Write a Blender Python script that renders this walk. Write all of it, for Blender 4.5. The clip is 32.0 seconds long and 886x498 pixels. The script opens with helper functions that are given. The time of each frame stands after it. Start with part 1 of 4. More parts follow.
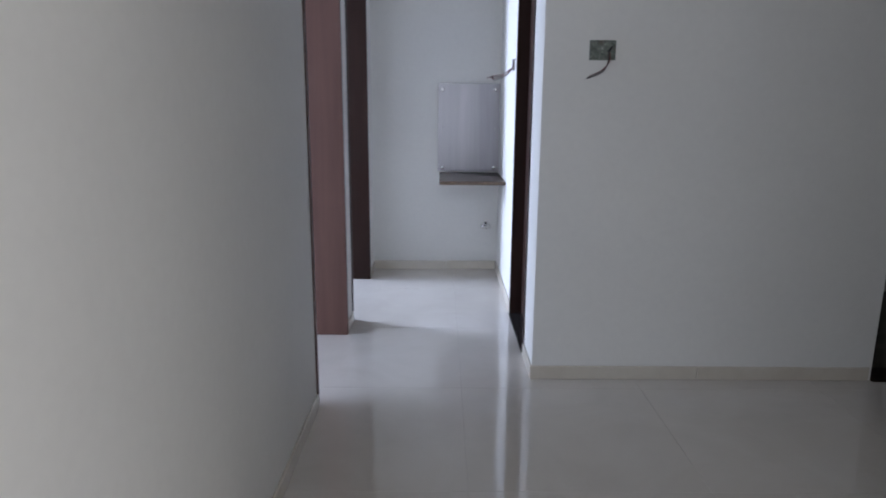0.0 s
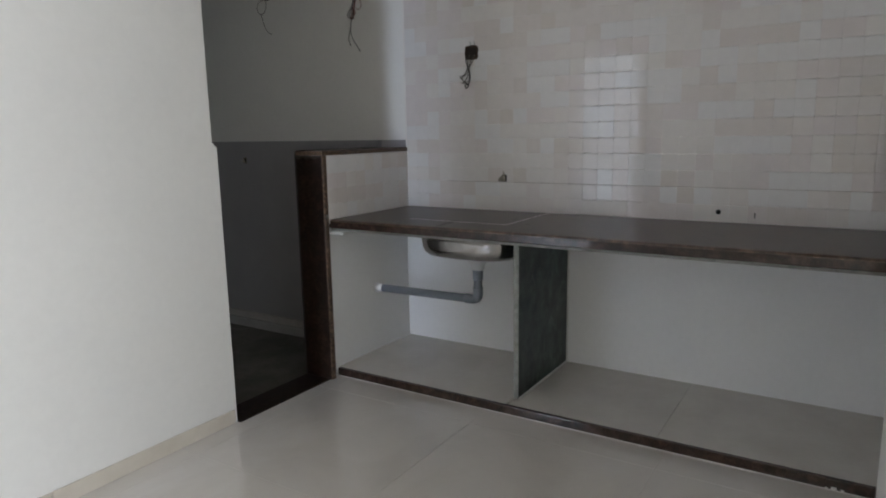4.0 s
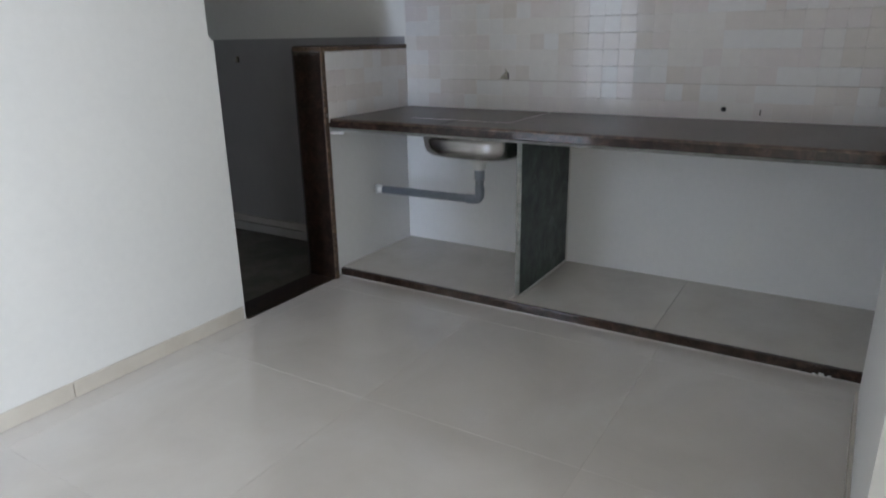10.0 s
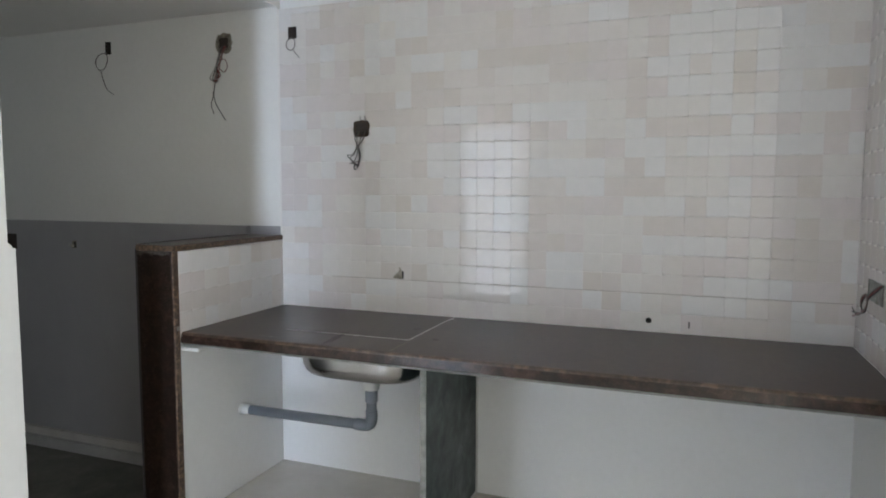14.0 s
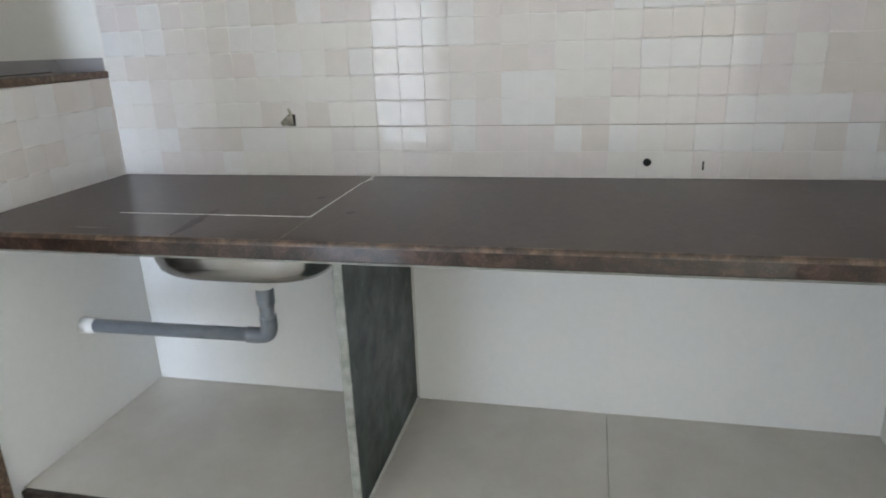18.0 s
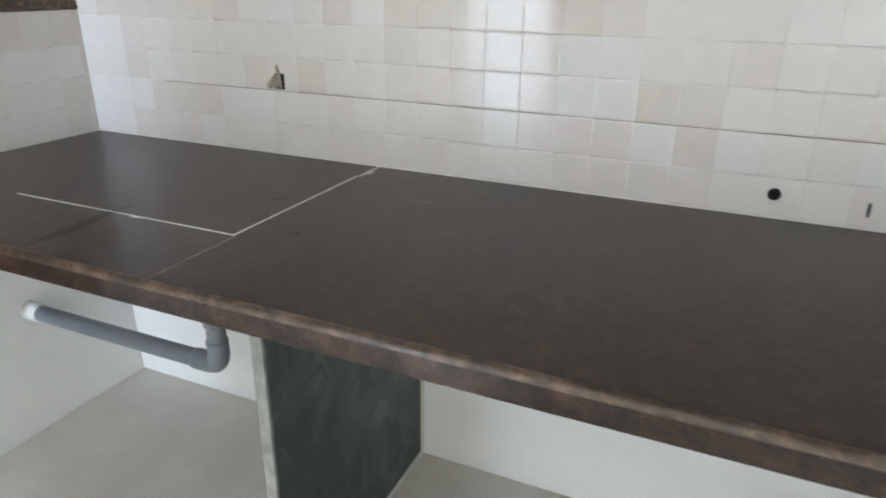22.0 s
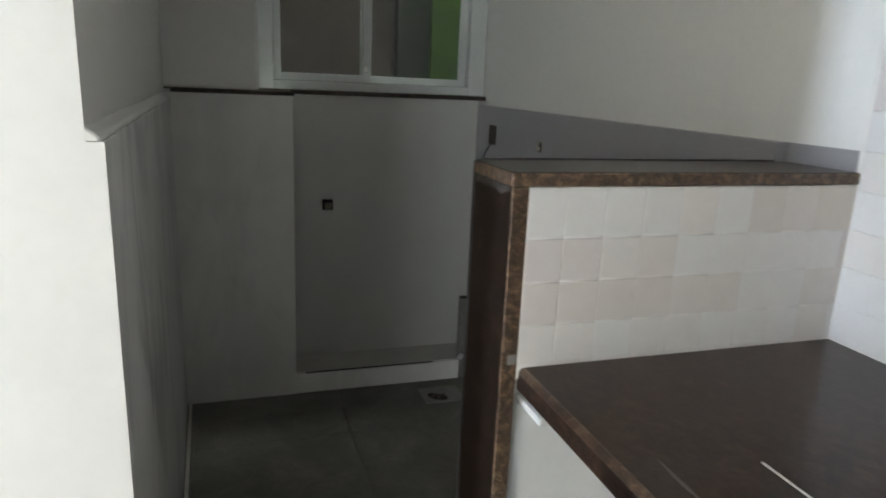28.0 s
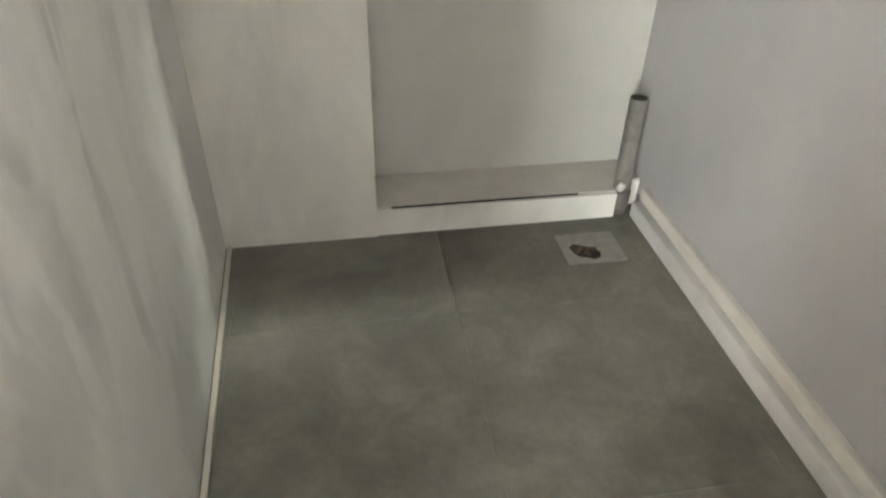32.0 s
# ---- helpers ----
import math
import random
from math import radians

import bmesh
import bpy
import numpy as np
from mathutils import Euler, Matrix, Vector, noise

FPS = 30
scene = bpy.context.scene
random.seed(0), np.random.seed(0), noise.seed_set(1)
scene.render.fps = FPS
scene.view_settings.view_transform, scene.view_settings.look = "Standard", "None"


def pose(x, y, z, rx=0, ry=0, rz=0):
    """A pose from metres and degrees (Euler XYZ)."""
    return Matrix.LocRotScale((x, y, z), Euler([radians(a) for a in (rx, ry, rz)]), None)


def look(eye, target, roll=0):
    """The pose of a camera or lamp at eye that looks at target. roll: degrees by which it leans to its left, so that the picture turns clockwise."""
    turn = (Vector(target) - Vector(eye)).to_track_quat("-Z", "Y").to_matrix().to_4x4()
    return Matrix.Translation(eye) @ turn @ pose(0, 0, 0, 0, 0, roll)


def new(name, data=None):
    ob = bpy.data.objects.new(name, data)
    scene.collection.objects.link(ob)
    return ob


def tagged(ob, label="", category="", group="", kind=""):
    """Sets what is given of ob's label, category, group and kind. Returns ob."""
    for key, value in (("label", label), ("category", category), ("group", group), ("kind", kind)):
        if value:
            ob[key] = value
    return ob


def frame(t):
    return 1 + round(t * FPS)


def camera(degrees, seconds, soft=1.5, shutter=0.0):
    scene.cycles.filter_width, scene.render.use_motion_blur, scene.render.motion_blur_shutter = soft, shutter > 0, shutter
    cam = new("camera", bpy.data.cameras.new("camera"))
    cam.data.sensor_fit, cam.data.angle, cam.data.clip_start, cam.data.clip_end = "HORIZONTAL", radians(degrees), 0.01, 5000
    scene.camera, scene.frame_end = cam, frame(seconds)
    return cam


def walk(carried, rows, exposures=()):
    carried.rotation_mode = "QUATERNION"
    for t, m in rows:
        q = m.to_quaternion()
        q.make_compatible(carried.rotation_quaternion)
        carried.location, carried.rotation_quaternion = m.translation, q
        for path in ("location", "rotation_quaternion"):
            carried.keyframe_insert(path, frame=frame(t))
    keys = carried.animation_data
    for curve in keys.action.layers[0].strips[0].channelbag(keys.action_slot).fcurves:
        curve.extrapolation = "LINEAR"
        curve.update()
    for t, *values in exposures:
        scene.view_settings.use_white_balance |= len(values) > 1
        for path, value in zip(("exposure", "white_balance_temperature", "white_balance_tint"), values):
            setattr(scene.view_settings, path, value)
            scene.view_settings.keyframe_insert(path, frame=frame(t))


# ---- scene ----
EAST_W, SOUTH_W, BED1_W, BED2_W = 1020, 760, 1900, 3300
EXPOSURES = [(0, -3.75, 6000, 10), (1.5, -3.75, 6207, 9), (2.5, -3.29, 6560, 8), (3.5, -2.39, 6450, 7), (6, -2.02, 6110, 6), (9, -2.08, 5947, 6),
             (11, -1.95, 6199, 6), (13, -1.57, 6270, 5), (15.5, -1.33, 6210, 4), (18, -1.07, 6290, 3), (20, -0.81, 6375, 2), (22, -0.79, 6310, 2),
             (24, -0.86, 6250, 2), (26.5, -0.76, 6367, 1), (28, -0.98, 6425, 2), (29, -1.09, 6400, 3), (29.5, -0.82, 6650, 3), (30, 0.08, 7200, 5),
             (30.5, 0.56, 7220, 5), (31, 1.19, 7200, 4), (32, 1.51, 7150, 4)]
cam = camera(67.9, 32.0, soft=1.8, shutter=0.3)
PATH = [
    (0, (0.16, 0.068, 1.242), (0.166, 2.02, 0.807), 0.4),
    (0.5, (0.143, 0.222, 1.245), (0.348, 2.172, 0.85), -0.4),
    (1, (0.119, 0.332, 1.268), (0.604, 2.243, 0.93), -0.7),
    (1.5, (0.146, 0.422, 1.263), (0.895, 2.247, 0.93), 0.9),
    (2, (0.221, 0.536, 1.262), (1.199, 2.25, 0.937), 1.0),
    (2.5, (0.282, 0.615, 1.293), (1.469, 2.19, 0.959), 1.2),
    (3, (0.304, 0.668, 1.3), (1.766, 1.997, 0.992), -0.3),
    (3.5, (0.303, 0.647, 1.278), (1.926, 1.782, 0.999), -0.3),
    (5.5, (0.256, 0.633, 1.202), (1.965, 1.48, 0.599), -0.4),
    (6, (0.228, 0.647, 1.158), (1.886, 1.491, 0.423), -0.6),
    (6.5, (0.212, 0.66, 1.139), (1.794, 1.513, 0.261), -0.7),
    (7, (0.222, 0.675, 1.12), (1.726, 1.531, 0.119), -0.9),
    (7.5, (0.235, 0.688, 1.097), (1.704, 1.546, 0.046), -0.8),
    (8, (0.224, 0.681, 1.136), (1.708, 1.563, 0.125), -1.3),
    (8.5, (0.213, 0.668, 1.151), (1.733, 1.574, 0.219), -0.3),
    (9, (0.228, 0.664, 1.153), (1.771, 1.644, 0.342), -1.2),
    (9.5, (0.224, 0.671, 1.173), (1.782, 1.668, 0.413), -1.1),
    (10, (0.25, 0.673, 1.212), (1.873, 1.669, 0.6), -1.0),
    (10.5, (0.289, 0.668, 1.263), (1.934, 1.7, 0.785), -1.3),
    (11, (0.308, 0.706, 1.288), (1.967, 1.747, 0.881), -0.3),
    (11.5, (0.383, 0.79, 1.291), (2.113, 1.724, 0.924), -0.8),
    (12, (0.448, 0.865, 1.315), (2.264, 1.655, 1.029), -1.3),
    (12.5, (0.476, 0.921, 1.322), (2.333, 1.61, 1.042), -0.1),
    (13, (0.515, 0.923, 1.368), (2.382, 1.578, 1.077), -0.6),
    (13.5, (0.61, 0.955, 1.375), (2.484, 1.615, 1.147), -0.5),
    (14, (0.762, 1.009, 1.388), (2.626, 1.715, 1.217), 0.2),
    (14.5, (0.866, 1.03, 1.414), (2.717, 1.777, 1.287), 0.4),
    (15, (0.914, 1.135, 1.391), (2.807, 1.746, 1.185), 0.5),
    (15.5, (1.0, 1.246, 1.337), (2.915, 1.627, 0.905), -1.2),
    (17.5, (1.435, 1.286, 1.273), (3.265, 1.82, 0.669), -2.3),
    (18, (1.529, 1.317, 1.248), (3.383, 1.746, 0.633), -2.2),
    (18.5, (1.66, 1.369, 1.273), (3.549, 1.577, 0.649), -1.3),
    (19, (1.764, 1.366, 1.299), (3.642, 1.303, 0.614), -0.4),
    (19.5, (1.802, 1.343, 1.291), (3.674, 1.092, 0.632), 0.5),
    (20, (1.897, 1.234, 1.27), (3.755, 1.016, 0.564), 1.3),
    (20.5, (1.997, 1.119, 1.258), (3.849, 1.083, 0.503), 2.7),
    (21, (2.029, 1.117, 1.252), (3.842, 1.333, 0.429), 2.1),
    (21.5, (2.065, 1.176, 1.235), (3.845, 1.65, 0.455), 1.4),
    (22, (2.178, 1.251, 1.236), (3.876, 1.991, 0.483), 0.7),
    (22.5, (2.25, 1.344, 1.231), (3.866, 2.25, 0.476), 0.8),
    (23, (2.31, 1.406, 1.239), (3.801, 2.509, 0.489), 1.1),
    (23.5, (2.432, 1.441, 1.248), (3.761, 2.769, 0.563), 1.7),
    (24, (2.539, 1.46, 1.267), (3.705, 2.977, 0.686), 0.5),
    (24.5, (2.585, 1.472, 1.257), (3.667, 3.039, 0.647), -0.2),
    (26.5, (2.49, 1.547, 1.29), (3.337, 3.276, 0.75), 1.5),
    (27, (2.39, 1.652, 1.323), (3.187, 3.427, 0.861), 2.3),
    (27.5, (2.316, 1.757, 1.326), (3.058, 3.557, 0.868), 1.9),
    (28, (2.316, 1.901, 1.314), (2.915, 3.746, 0.827), 2.5),
    (28.5, (2.371, 2.107, 1.327), (2.786, 4.003, 0.846), 2.8),
    (29, (2.395, 2.253, 1.316), (2.69, 4.16, 0.79), 2.7),
    (29.5, (2.39, 2.436, 1.278), (2.744, 4.321, 0.71), 2.5),
    (30, (2.342, 2.58, 1.268), (2.831, 4.422, 0.663), 0.8),
    (30.5, (2.324, 2.667, 1.252), (2.844, 4.473, 0.567), 1.5),
    (31, (2.38, 2.771, 1.209), (2.815, 4.547, 0.399), 1.3),
    (31.5, (2.428, 2.92, 1.173), (2.791, 4.633, 0.206), 1.5),
    (32, (2.459, 3.013, 1.126), (2.743, 4.59, -0.07), 1.3),
]
walk(cam, [(t, look(eye, target, roll)) for t, eye, target, roll in PATH],
     exposures=EXPOSURES)

# ---- world, daylight and fill ----
world = bpy.data.worlds.new("world")
scene.world = world
world.use_nodes = True
wn, wl = world.node_tree.nodes, world.node_tree.links
sky = wn.new("ShaderNodeTexSky")
sky.sky_type, sky.sun_disc = "NISHITA", False
sky.sun_elevation, sky.sun_rotation = radians(48), radians(200)
wn["Background"].inputs[1].default_value = 0.15
wl.new(sky.outputs[0], wn["Background"].inputs[0])

sun_data = bpy.data.lights.new("sun", "SUN")
sun_data.energy, sun_data.angle, sun_data.color = 1.5, radians(10), (1.0, 0.95, 0.88)
sun = new("sun", sun_data)
sun.matrix_world = look((0, -20, 22), (-0.5, 0, 0))


def window_light(name, eye, target, w, h, power, color):
    """An area lamp in the opening of a window, for the sky's light; also used for the utility's fill."""
    d = bpy.data.lights.new(name, "AREA")
    d.shape, d.size, d.size_y, d.energy, d.color = "RECTANGLE", w, h, power, color
    ob = new(name, d)
    ob.matrix_world = look(eye, target)
    return ob


window_light("living_window_light", (3.52, -1.75, 1.30), (0, -1.75, 1.30), 2.5, 2.2, EAST_W, (1.0, 0.955, 0.915))
window_light("balcony_light", (-0.92, -3.70, 1.30), (-0.92, 0, 1.30), 3.4, 2.2, SOUTH_W, (0.94, 0.955, 1.0))
window_light("bedroom_window_light", (-3.50, 2.10, 1.22), (0, 2.80, 1.10), 1.4, 2.2, BED1_W, (0.71, 0.79, 1.0))
window_light("study_window_light", (-3.42, 4.8, 1.45), (0, 4.6, 1.0), 0.9, 1.3, BED2_W, (0.71, 0.79, 1.0))

# Added fill lamp, out of view outside the window, to brighten the utility.
utility_fill = window_light("utility_fill_light", (3.95, 5.36, 2.95), (2.15, 4.15, 0.75), 1.2, 0.8, 110, (0.97, 1.0, 0.97))
utility_fill.data.spread = radians(80)

# ---- materials ----


def material(name, rough=0.5, metal=0.0, coat=0.0, spec=0.5):
    m = bpy.data.materials.new(name)
    m.use_nodes = True
    b = m.node_tree.nodes["Principled BSDF"]
    b.inputs["Roughness"].default_value, b.inputs["Metallic"].default_value = rough, metal
    b.inputs["Coat Weight"].default_value = coat
    b.inputs["Coat Roughness"].default_value = 0.06
    b.inputs["Specular IOR Level"].default_value = spec
    return m, m.node_tree.nodes, m.node_tree.links, b


def geo_coords(n, k, stretch=(1, 1, 1), turn=0.0):
    """World position scaled by k; turn leans the pattern about the x axis, in degrees."""
    g, mp = n.new("ShaderNodeNewGeometry"), n.new("ShaderNodeMapping")
    mp.inputs["Rotation"].default_value = (radians(turn), 0, 0)
    mp.inputs["Scale"].default_value = (k * stretch[0], k * stretch[1], k * stretch[2])
    n.id_data.links.new(g.outputs["Position"], mp.inputs[0])
    return mp.outputs[0]


def noise_node(n, scale, detail=4.0, rough=0.55, stretch=(1, 1, 1), distort=0.0, turn=0.0):
    t = n.new("ShaderNodeTexNoise")
    t.inputs["Scale"].default_value, t.inputs["Detail"].default_value = 1.0, detail
    t.inputs["Roughness"].default_value, t.inputs["Distortion"].default_value = rough, distort
    n.id_data.links.new(geo_coords(n, scale, stretch, turn), t.inputs["Vector"])
    return t.outputs["Fac"]


def ramp(n, fac, stops, mode="LINEAR"):
    r = n.new("ShaderNodeValToRGB")
    r.color_ramp.interpolation = mode
    while len(r.color_ramp.elements) < len(stops):
        r.color_ramp.elements.new(0.5)
    for e, (p, c) in zip(r.color_ramp.elements, stops):
        e.position, e.color = p, (*c, 1) if len(c) == 3 else c
    n.id_data.links.new(fac, r.inputs[0])
    return r.outputs[0]


def mix(n, fac, a, b, blend="MIX"):
    x = n.new("ShaderNodeMix")
    x.data_type, x.blend_type = "RGBA", blend
    for sock, v in ((x.inputs[0], fac), (x.inputs[6], a), (x.inputs[7], b)):
        if isinstance(v, (int, float)):
            sock.default_value = v
        elif isinstance(v, tuple):
            sock.default_value = (*v, 1)
        else:
            n.id_data.links.new(v, sock)
    return x.outputs[2]


def bump(n, b, height, strength, distance=0.002):
    u = n.new("ShaderNodeBump")
    u.inputs["Strength"].default_value, u.inputs["Distance"].default_value = strength, distance
    n.id_data.links.new(height, u.inputs["Height"])
    n.id_data.links.new(u.outputs[0], b.inputs["Normal"])


def grey(v):
    return (v, v, v)


def paint_material(name, base, stain, rough=0.55, dirt=0.35):
    m, n, l, b = material(name, rough)
    big = noise_node(n, 1.3, 5, 0.6)
    col = ramp(n, big, [(0.35, stain), (0.62, base)])
    fine = noise_node(n, 38, 3)
    col = mix(n, dirt * 0.25, col, ramp(n, fine, [(0.3, grey(0.55)), (0.7, grey(0.85))]), "MULTIPLY")
    l.new(col, b.inputs["Base Color"])
    bump(n, b, noise_node(n, 55, 4), 0.10, 0.001)
    return m


PAINT = paint_material("wall_paint", (0.80, 0.79, 0.76), (0.77, 0.76, 0.735))
PAINT_RAW = paint_material("niche_plaster", (0.86, 0.86, 0.855), (0.83, 0.835, 0.835), 0.7)
PLASTER = paint_material("rough_plaster", (0.66, 0.63, 0.56), (0.52, 0.49, 0.43), 0.8, 0.8)
CEIL = paint_material("ceiling_paint", (0.80, 0.79, 0.77), (0.77, 0.76, 0.74), 0.7)


def floor_material():
    m, n, l, b = material("vitrified_tile", 0.09, 0, 0.6, 0.9)
    cloud = noise_node(n, 2.2, 6, 0.6, (1, 1, 1), 0.6)
    col = ramp(n, cloud, [(0.3, (0.60, 0.56, 0.51)), (0.55, (0.655, 0.615, 0.565)), (0.8, (0.70, 0.67, 0.63))])
    info = n.new("ShaderNodeObjectInfo")
    col = mix(n, 0.10, col, ramp(n, info.outputs["Random"], [(0.0, grey(0.80)), (1.0, grey(1.0))]), "MULTIPLY")
    l.new(col, b.inputs["Base Color"])
    l.new(ramp(n, noise_node(n, 1.8, 6, 0.65), [(0.35, grey(0.045)), (0.6, grey(0.07)), (0.78, grey(0.10))]), b.inputs["Roughness"])
    bump(n, b, noise_node(n, 3.5, 2), 0.02, 0.002)
    return m


FLOOR = floor_material()
GROUT, gn, gl, gb = material("grout", 0.85)
gl.new(ramp(gn, noise_node(gn, 12), [(0.35, (0.40, 0.365, 0.325)), (0.65, (0.60, 0.56, 0.515))]), gb.inputs["Base Color"])


def skirting_material(name, a, c, rough=0.25):
    m, n, l, b = material(name, rough)
    l.new(ramp(n, noise_node(n, 5, 5, 0.6), [(0.3, a), (0.7, c)]), b.inputs["Base Color"])
    bump(n, b, noise_node(n, 40), 0.05, 0.001)
    return m


SKIRT = skirting_material("skirting_tile", (0.56, 0.51, 0.435), (0.64, 0.595, 0.52))
LEDGE_TILE = skirting_material("ledge_tile", (0.56, 0.525, 0.475), (0.64, 0.61, 0.56), 0.22)


def granite(name, dark, mid, light, rough, dust=0.0, scale=1.0, blotch=0.0, specks=0.0):
    """Polished granite: fine crystals over a dark ground, with some dust and wear."""
    m, n, l, b = material(name, rough)
    fine = noise_node(n, 310 * scale, 3, 0.7)
    col = ramp(n, fine, [(0.32, dark), (0.54, mid), (0.64, mid), (0.78, light)])
    mid_noise = noise_node(n, 95 * scale, 5, 0.65)
    col = mix(n, 0.45, col, ramp(n, mid_noise, [(0.36, dark), (0.66, mid)]))
    if specks:
        dot = ramp(n, noise_node(n, 300, 2.5, 0.6, (1, 0.8, 1), 0.3), [(0.58, grey(0.0)), (0.70, grey(specks))])
        col = mix(n, dot, col, (0.30, 0.235, 0.19))
    if blotch:
        col = mix(n, blotch, col, ramp(n, noise_node(n, 48 * scale, 5, 0.7, (1, 1, 1), 0.5), [(0.38, dark), (0.50, mid), (0.68, light)]))
    if dust:
        d = ramp(n, noise_node(n, 3.1, 3, 0.5), [(0.42, grey(0.0)), (0.75, grey(dust))])
        col = mix(n, d, col, (0.17, 0.135, 0.11))
        wipe = ramp(n, noise_node(n, 7, 3, 0.5, (0.3, 1, 1), 1.0), [(0.57, grey(0.0)), (0.75, grey(dust * 1.2))])
        col = mix(n, wipe, col, (0.18, 0.150, 0.13))
    l.new(col, b.inputs["Base Color"])
    return m


GRANITE = granite("brown_granite", (0.0140, 0.0072, 0.0045), (0.0360, 0.0198, 0.0124), (0.104, 0.0600, 0.0360), 0.32, 0.05, 0.7, 0.20)
GRANITE.node_tree.nodes["Principled BSDF"].inputs["Specular IOR Level"].default_value = 0.12
GRANITE.node_tree.nodes["Principled BSDF"].inputs["Coat Weight"].default_value = 0.30
GRANITE.node_tree.nodes["Principled BSDF"].inputs["Coat Roughness"].default_value = 0.07
GRANITE_EDGE = granite("granite_edge", (0.008, 0.0040, 0.0031), (0.027, 0.0145, 0.0106), (0.100, 0.056, 0.039), 0.34, 0.0, 0.5, 0.6, 0.5)
GRANITE_EDGE.node_tree.nodes["Principled BSDF"].inputs["Specular IOR Level"].default_value = 0.15
GRANITE_EDGE.node_tree.nodes["Principled BSDF"].inputs["Coat Weight"].default_value = 0.5
GRANITE_WORN = granite("granite_worn_edge", (0.016, 0.0095, 0.0064), (0.062, 0.038, 0.024), (0.25, 0.162, 0.100), 0.34, 0.0, 0.42, 0.65, 0.6)
GRANITE_RAW = granite("granite_raw_edge", (0.018, 0.011, 0.008), (0.085, 0.052, 0.032), (0.36, 0.235, 0.14), 0.42, 0.0, 1.3, 0.6, 0.6)
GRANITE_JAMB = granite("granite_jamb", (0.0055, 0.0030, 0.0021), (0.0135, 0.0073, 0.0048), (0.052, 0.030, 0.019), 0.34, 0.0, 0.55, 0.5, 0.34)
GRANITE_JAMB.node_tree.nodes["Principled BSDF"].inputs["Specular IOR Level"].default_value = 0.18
for chipped, depth in ((GRANITE_EDGE, 0.0022), (GRANITE_WORN, 0.0030)):
    en = chipped.node_tree.nodes
    bump(en, en["Principled BSDF"], noise_node(en, 75, 4, 0.6, (1, 0.7, 1), 0.4), 0.45, depth)


def kadappa_material():
    m, n, l, b = material("dark_green_stone", 0.38)
    col = ramp(n, noise_node(n, 9, 7, 0.7, (1, 1, 0.5), 1.5), [(0.3, (0.015, 0.025, 0.024)), (0.55, (0.027, 0.043, 0.040)), (0.76, (0.12, 0.145, 0.135))])
    l.new(col, b.inputs["Base Color"])
    l.new(ramp(n, noise_node(n, 14, 5), [(0.3, grey(0.28)), (0.7, grey(0.55))]), b.inputs["Roughness"])
    bump(n, b, noise_node(n, 30, 5), 0.15, 0.001)
    return m


KADAPPA = kadappa_material()
STONE_EDGE, sn, sl, sb = material("sawn_stone_edge", 0.7)
sl.new(ramp(sn, noise_node(sn, 30, 5, 0.6), [(0.3, (0.16, 0.17, 0.155)), (0.7, (0.34, 0.34, 0.31))]), sb.inputs["Base Color"])


def ceramic(name, tint):
    """Glazed wall tile in one of the cream, beige and off-white tints."""
    m, n, l, b = material(name, 0.035, 0, 0.0, 0.4)
    col = mix(n, 0.40, tint, (0.705, 0.670, 0.652))
    cloud = ramp(n, noise_node(n, 26, 4), [(0.3, grey(0.93)), (0.7, grey(1.0))])
    col = mix(n, 0.6, col, cloud, "MULTIPLY")
    l.new(col, b.inputs["Base Color"])
    bump(n, b, noise_node(n, 22, 2), 0.012, 0.002)
    return m


CERAMIC = [ceramic("wall_tile_glaze", c) for c in ((0.735, 0.708, 0.676), (0.662, 0.608, 0.572), (0.705, 0.660, 0.628), (0.752, 0.752, 0.754), (0.690, 0.630, 0.618), (0.648, 0.592, 0.536))]
TINT_SHARE = (19, 16, 18, 22, 18, 7)
TILE_GROUT, tn, tl, tb = material("white_grout", 0.8)
tl.new(ramp(tn, noise_node(tn, 20), [(0.3, (0.72, 0.69, 0.66)), (0.7, (0.79, 0.77, 0.74))]), tb.inputs["Base Color"])


def dado_material(name, a, c, streak, amount, gloss=0.34):
    """Dull utility wall tile with dried cement wiped over it in streaks."""
    m, n, l, b = material(name, 0.32)
    col = ramp(n, noise_node(n, 1.6, 5, 0.6), [(0.3, a), (0.7, c)])
    s = ramp(n, noise_node(n, 3.2, 4, 0.55, (1.0, 1.0, 0.5), 0.7), [(0.36, grey(0.0)), (0.72, grey(amount))])
    col = mix(n, s, col, streak)
    thin = ramp(n, noise_node(n, 8, 3, 0.5, (1.0, 1.0, 0.38), 1.2), [(0.46, grey(0.0)), (0.80, grey(amount * 0.7))])
    col = mix(n, thin, col, streak)
    l.new(col, b.inputs["Base Color"])
    l.new(ramp(n, noise_node(n, 4, 6, 0.7), [(0.3, grey(gloss)), (0.7, grey(gloss + 0.2))]), b.inputs["Roughness"])
    bump(n, b, noise_node(n, 7, 2), 0.02, 0.001)
    return m


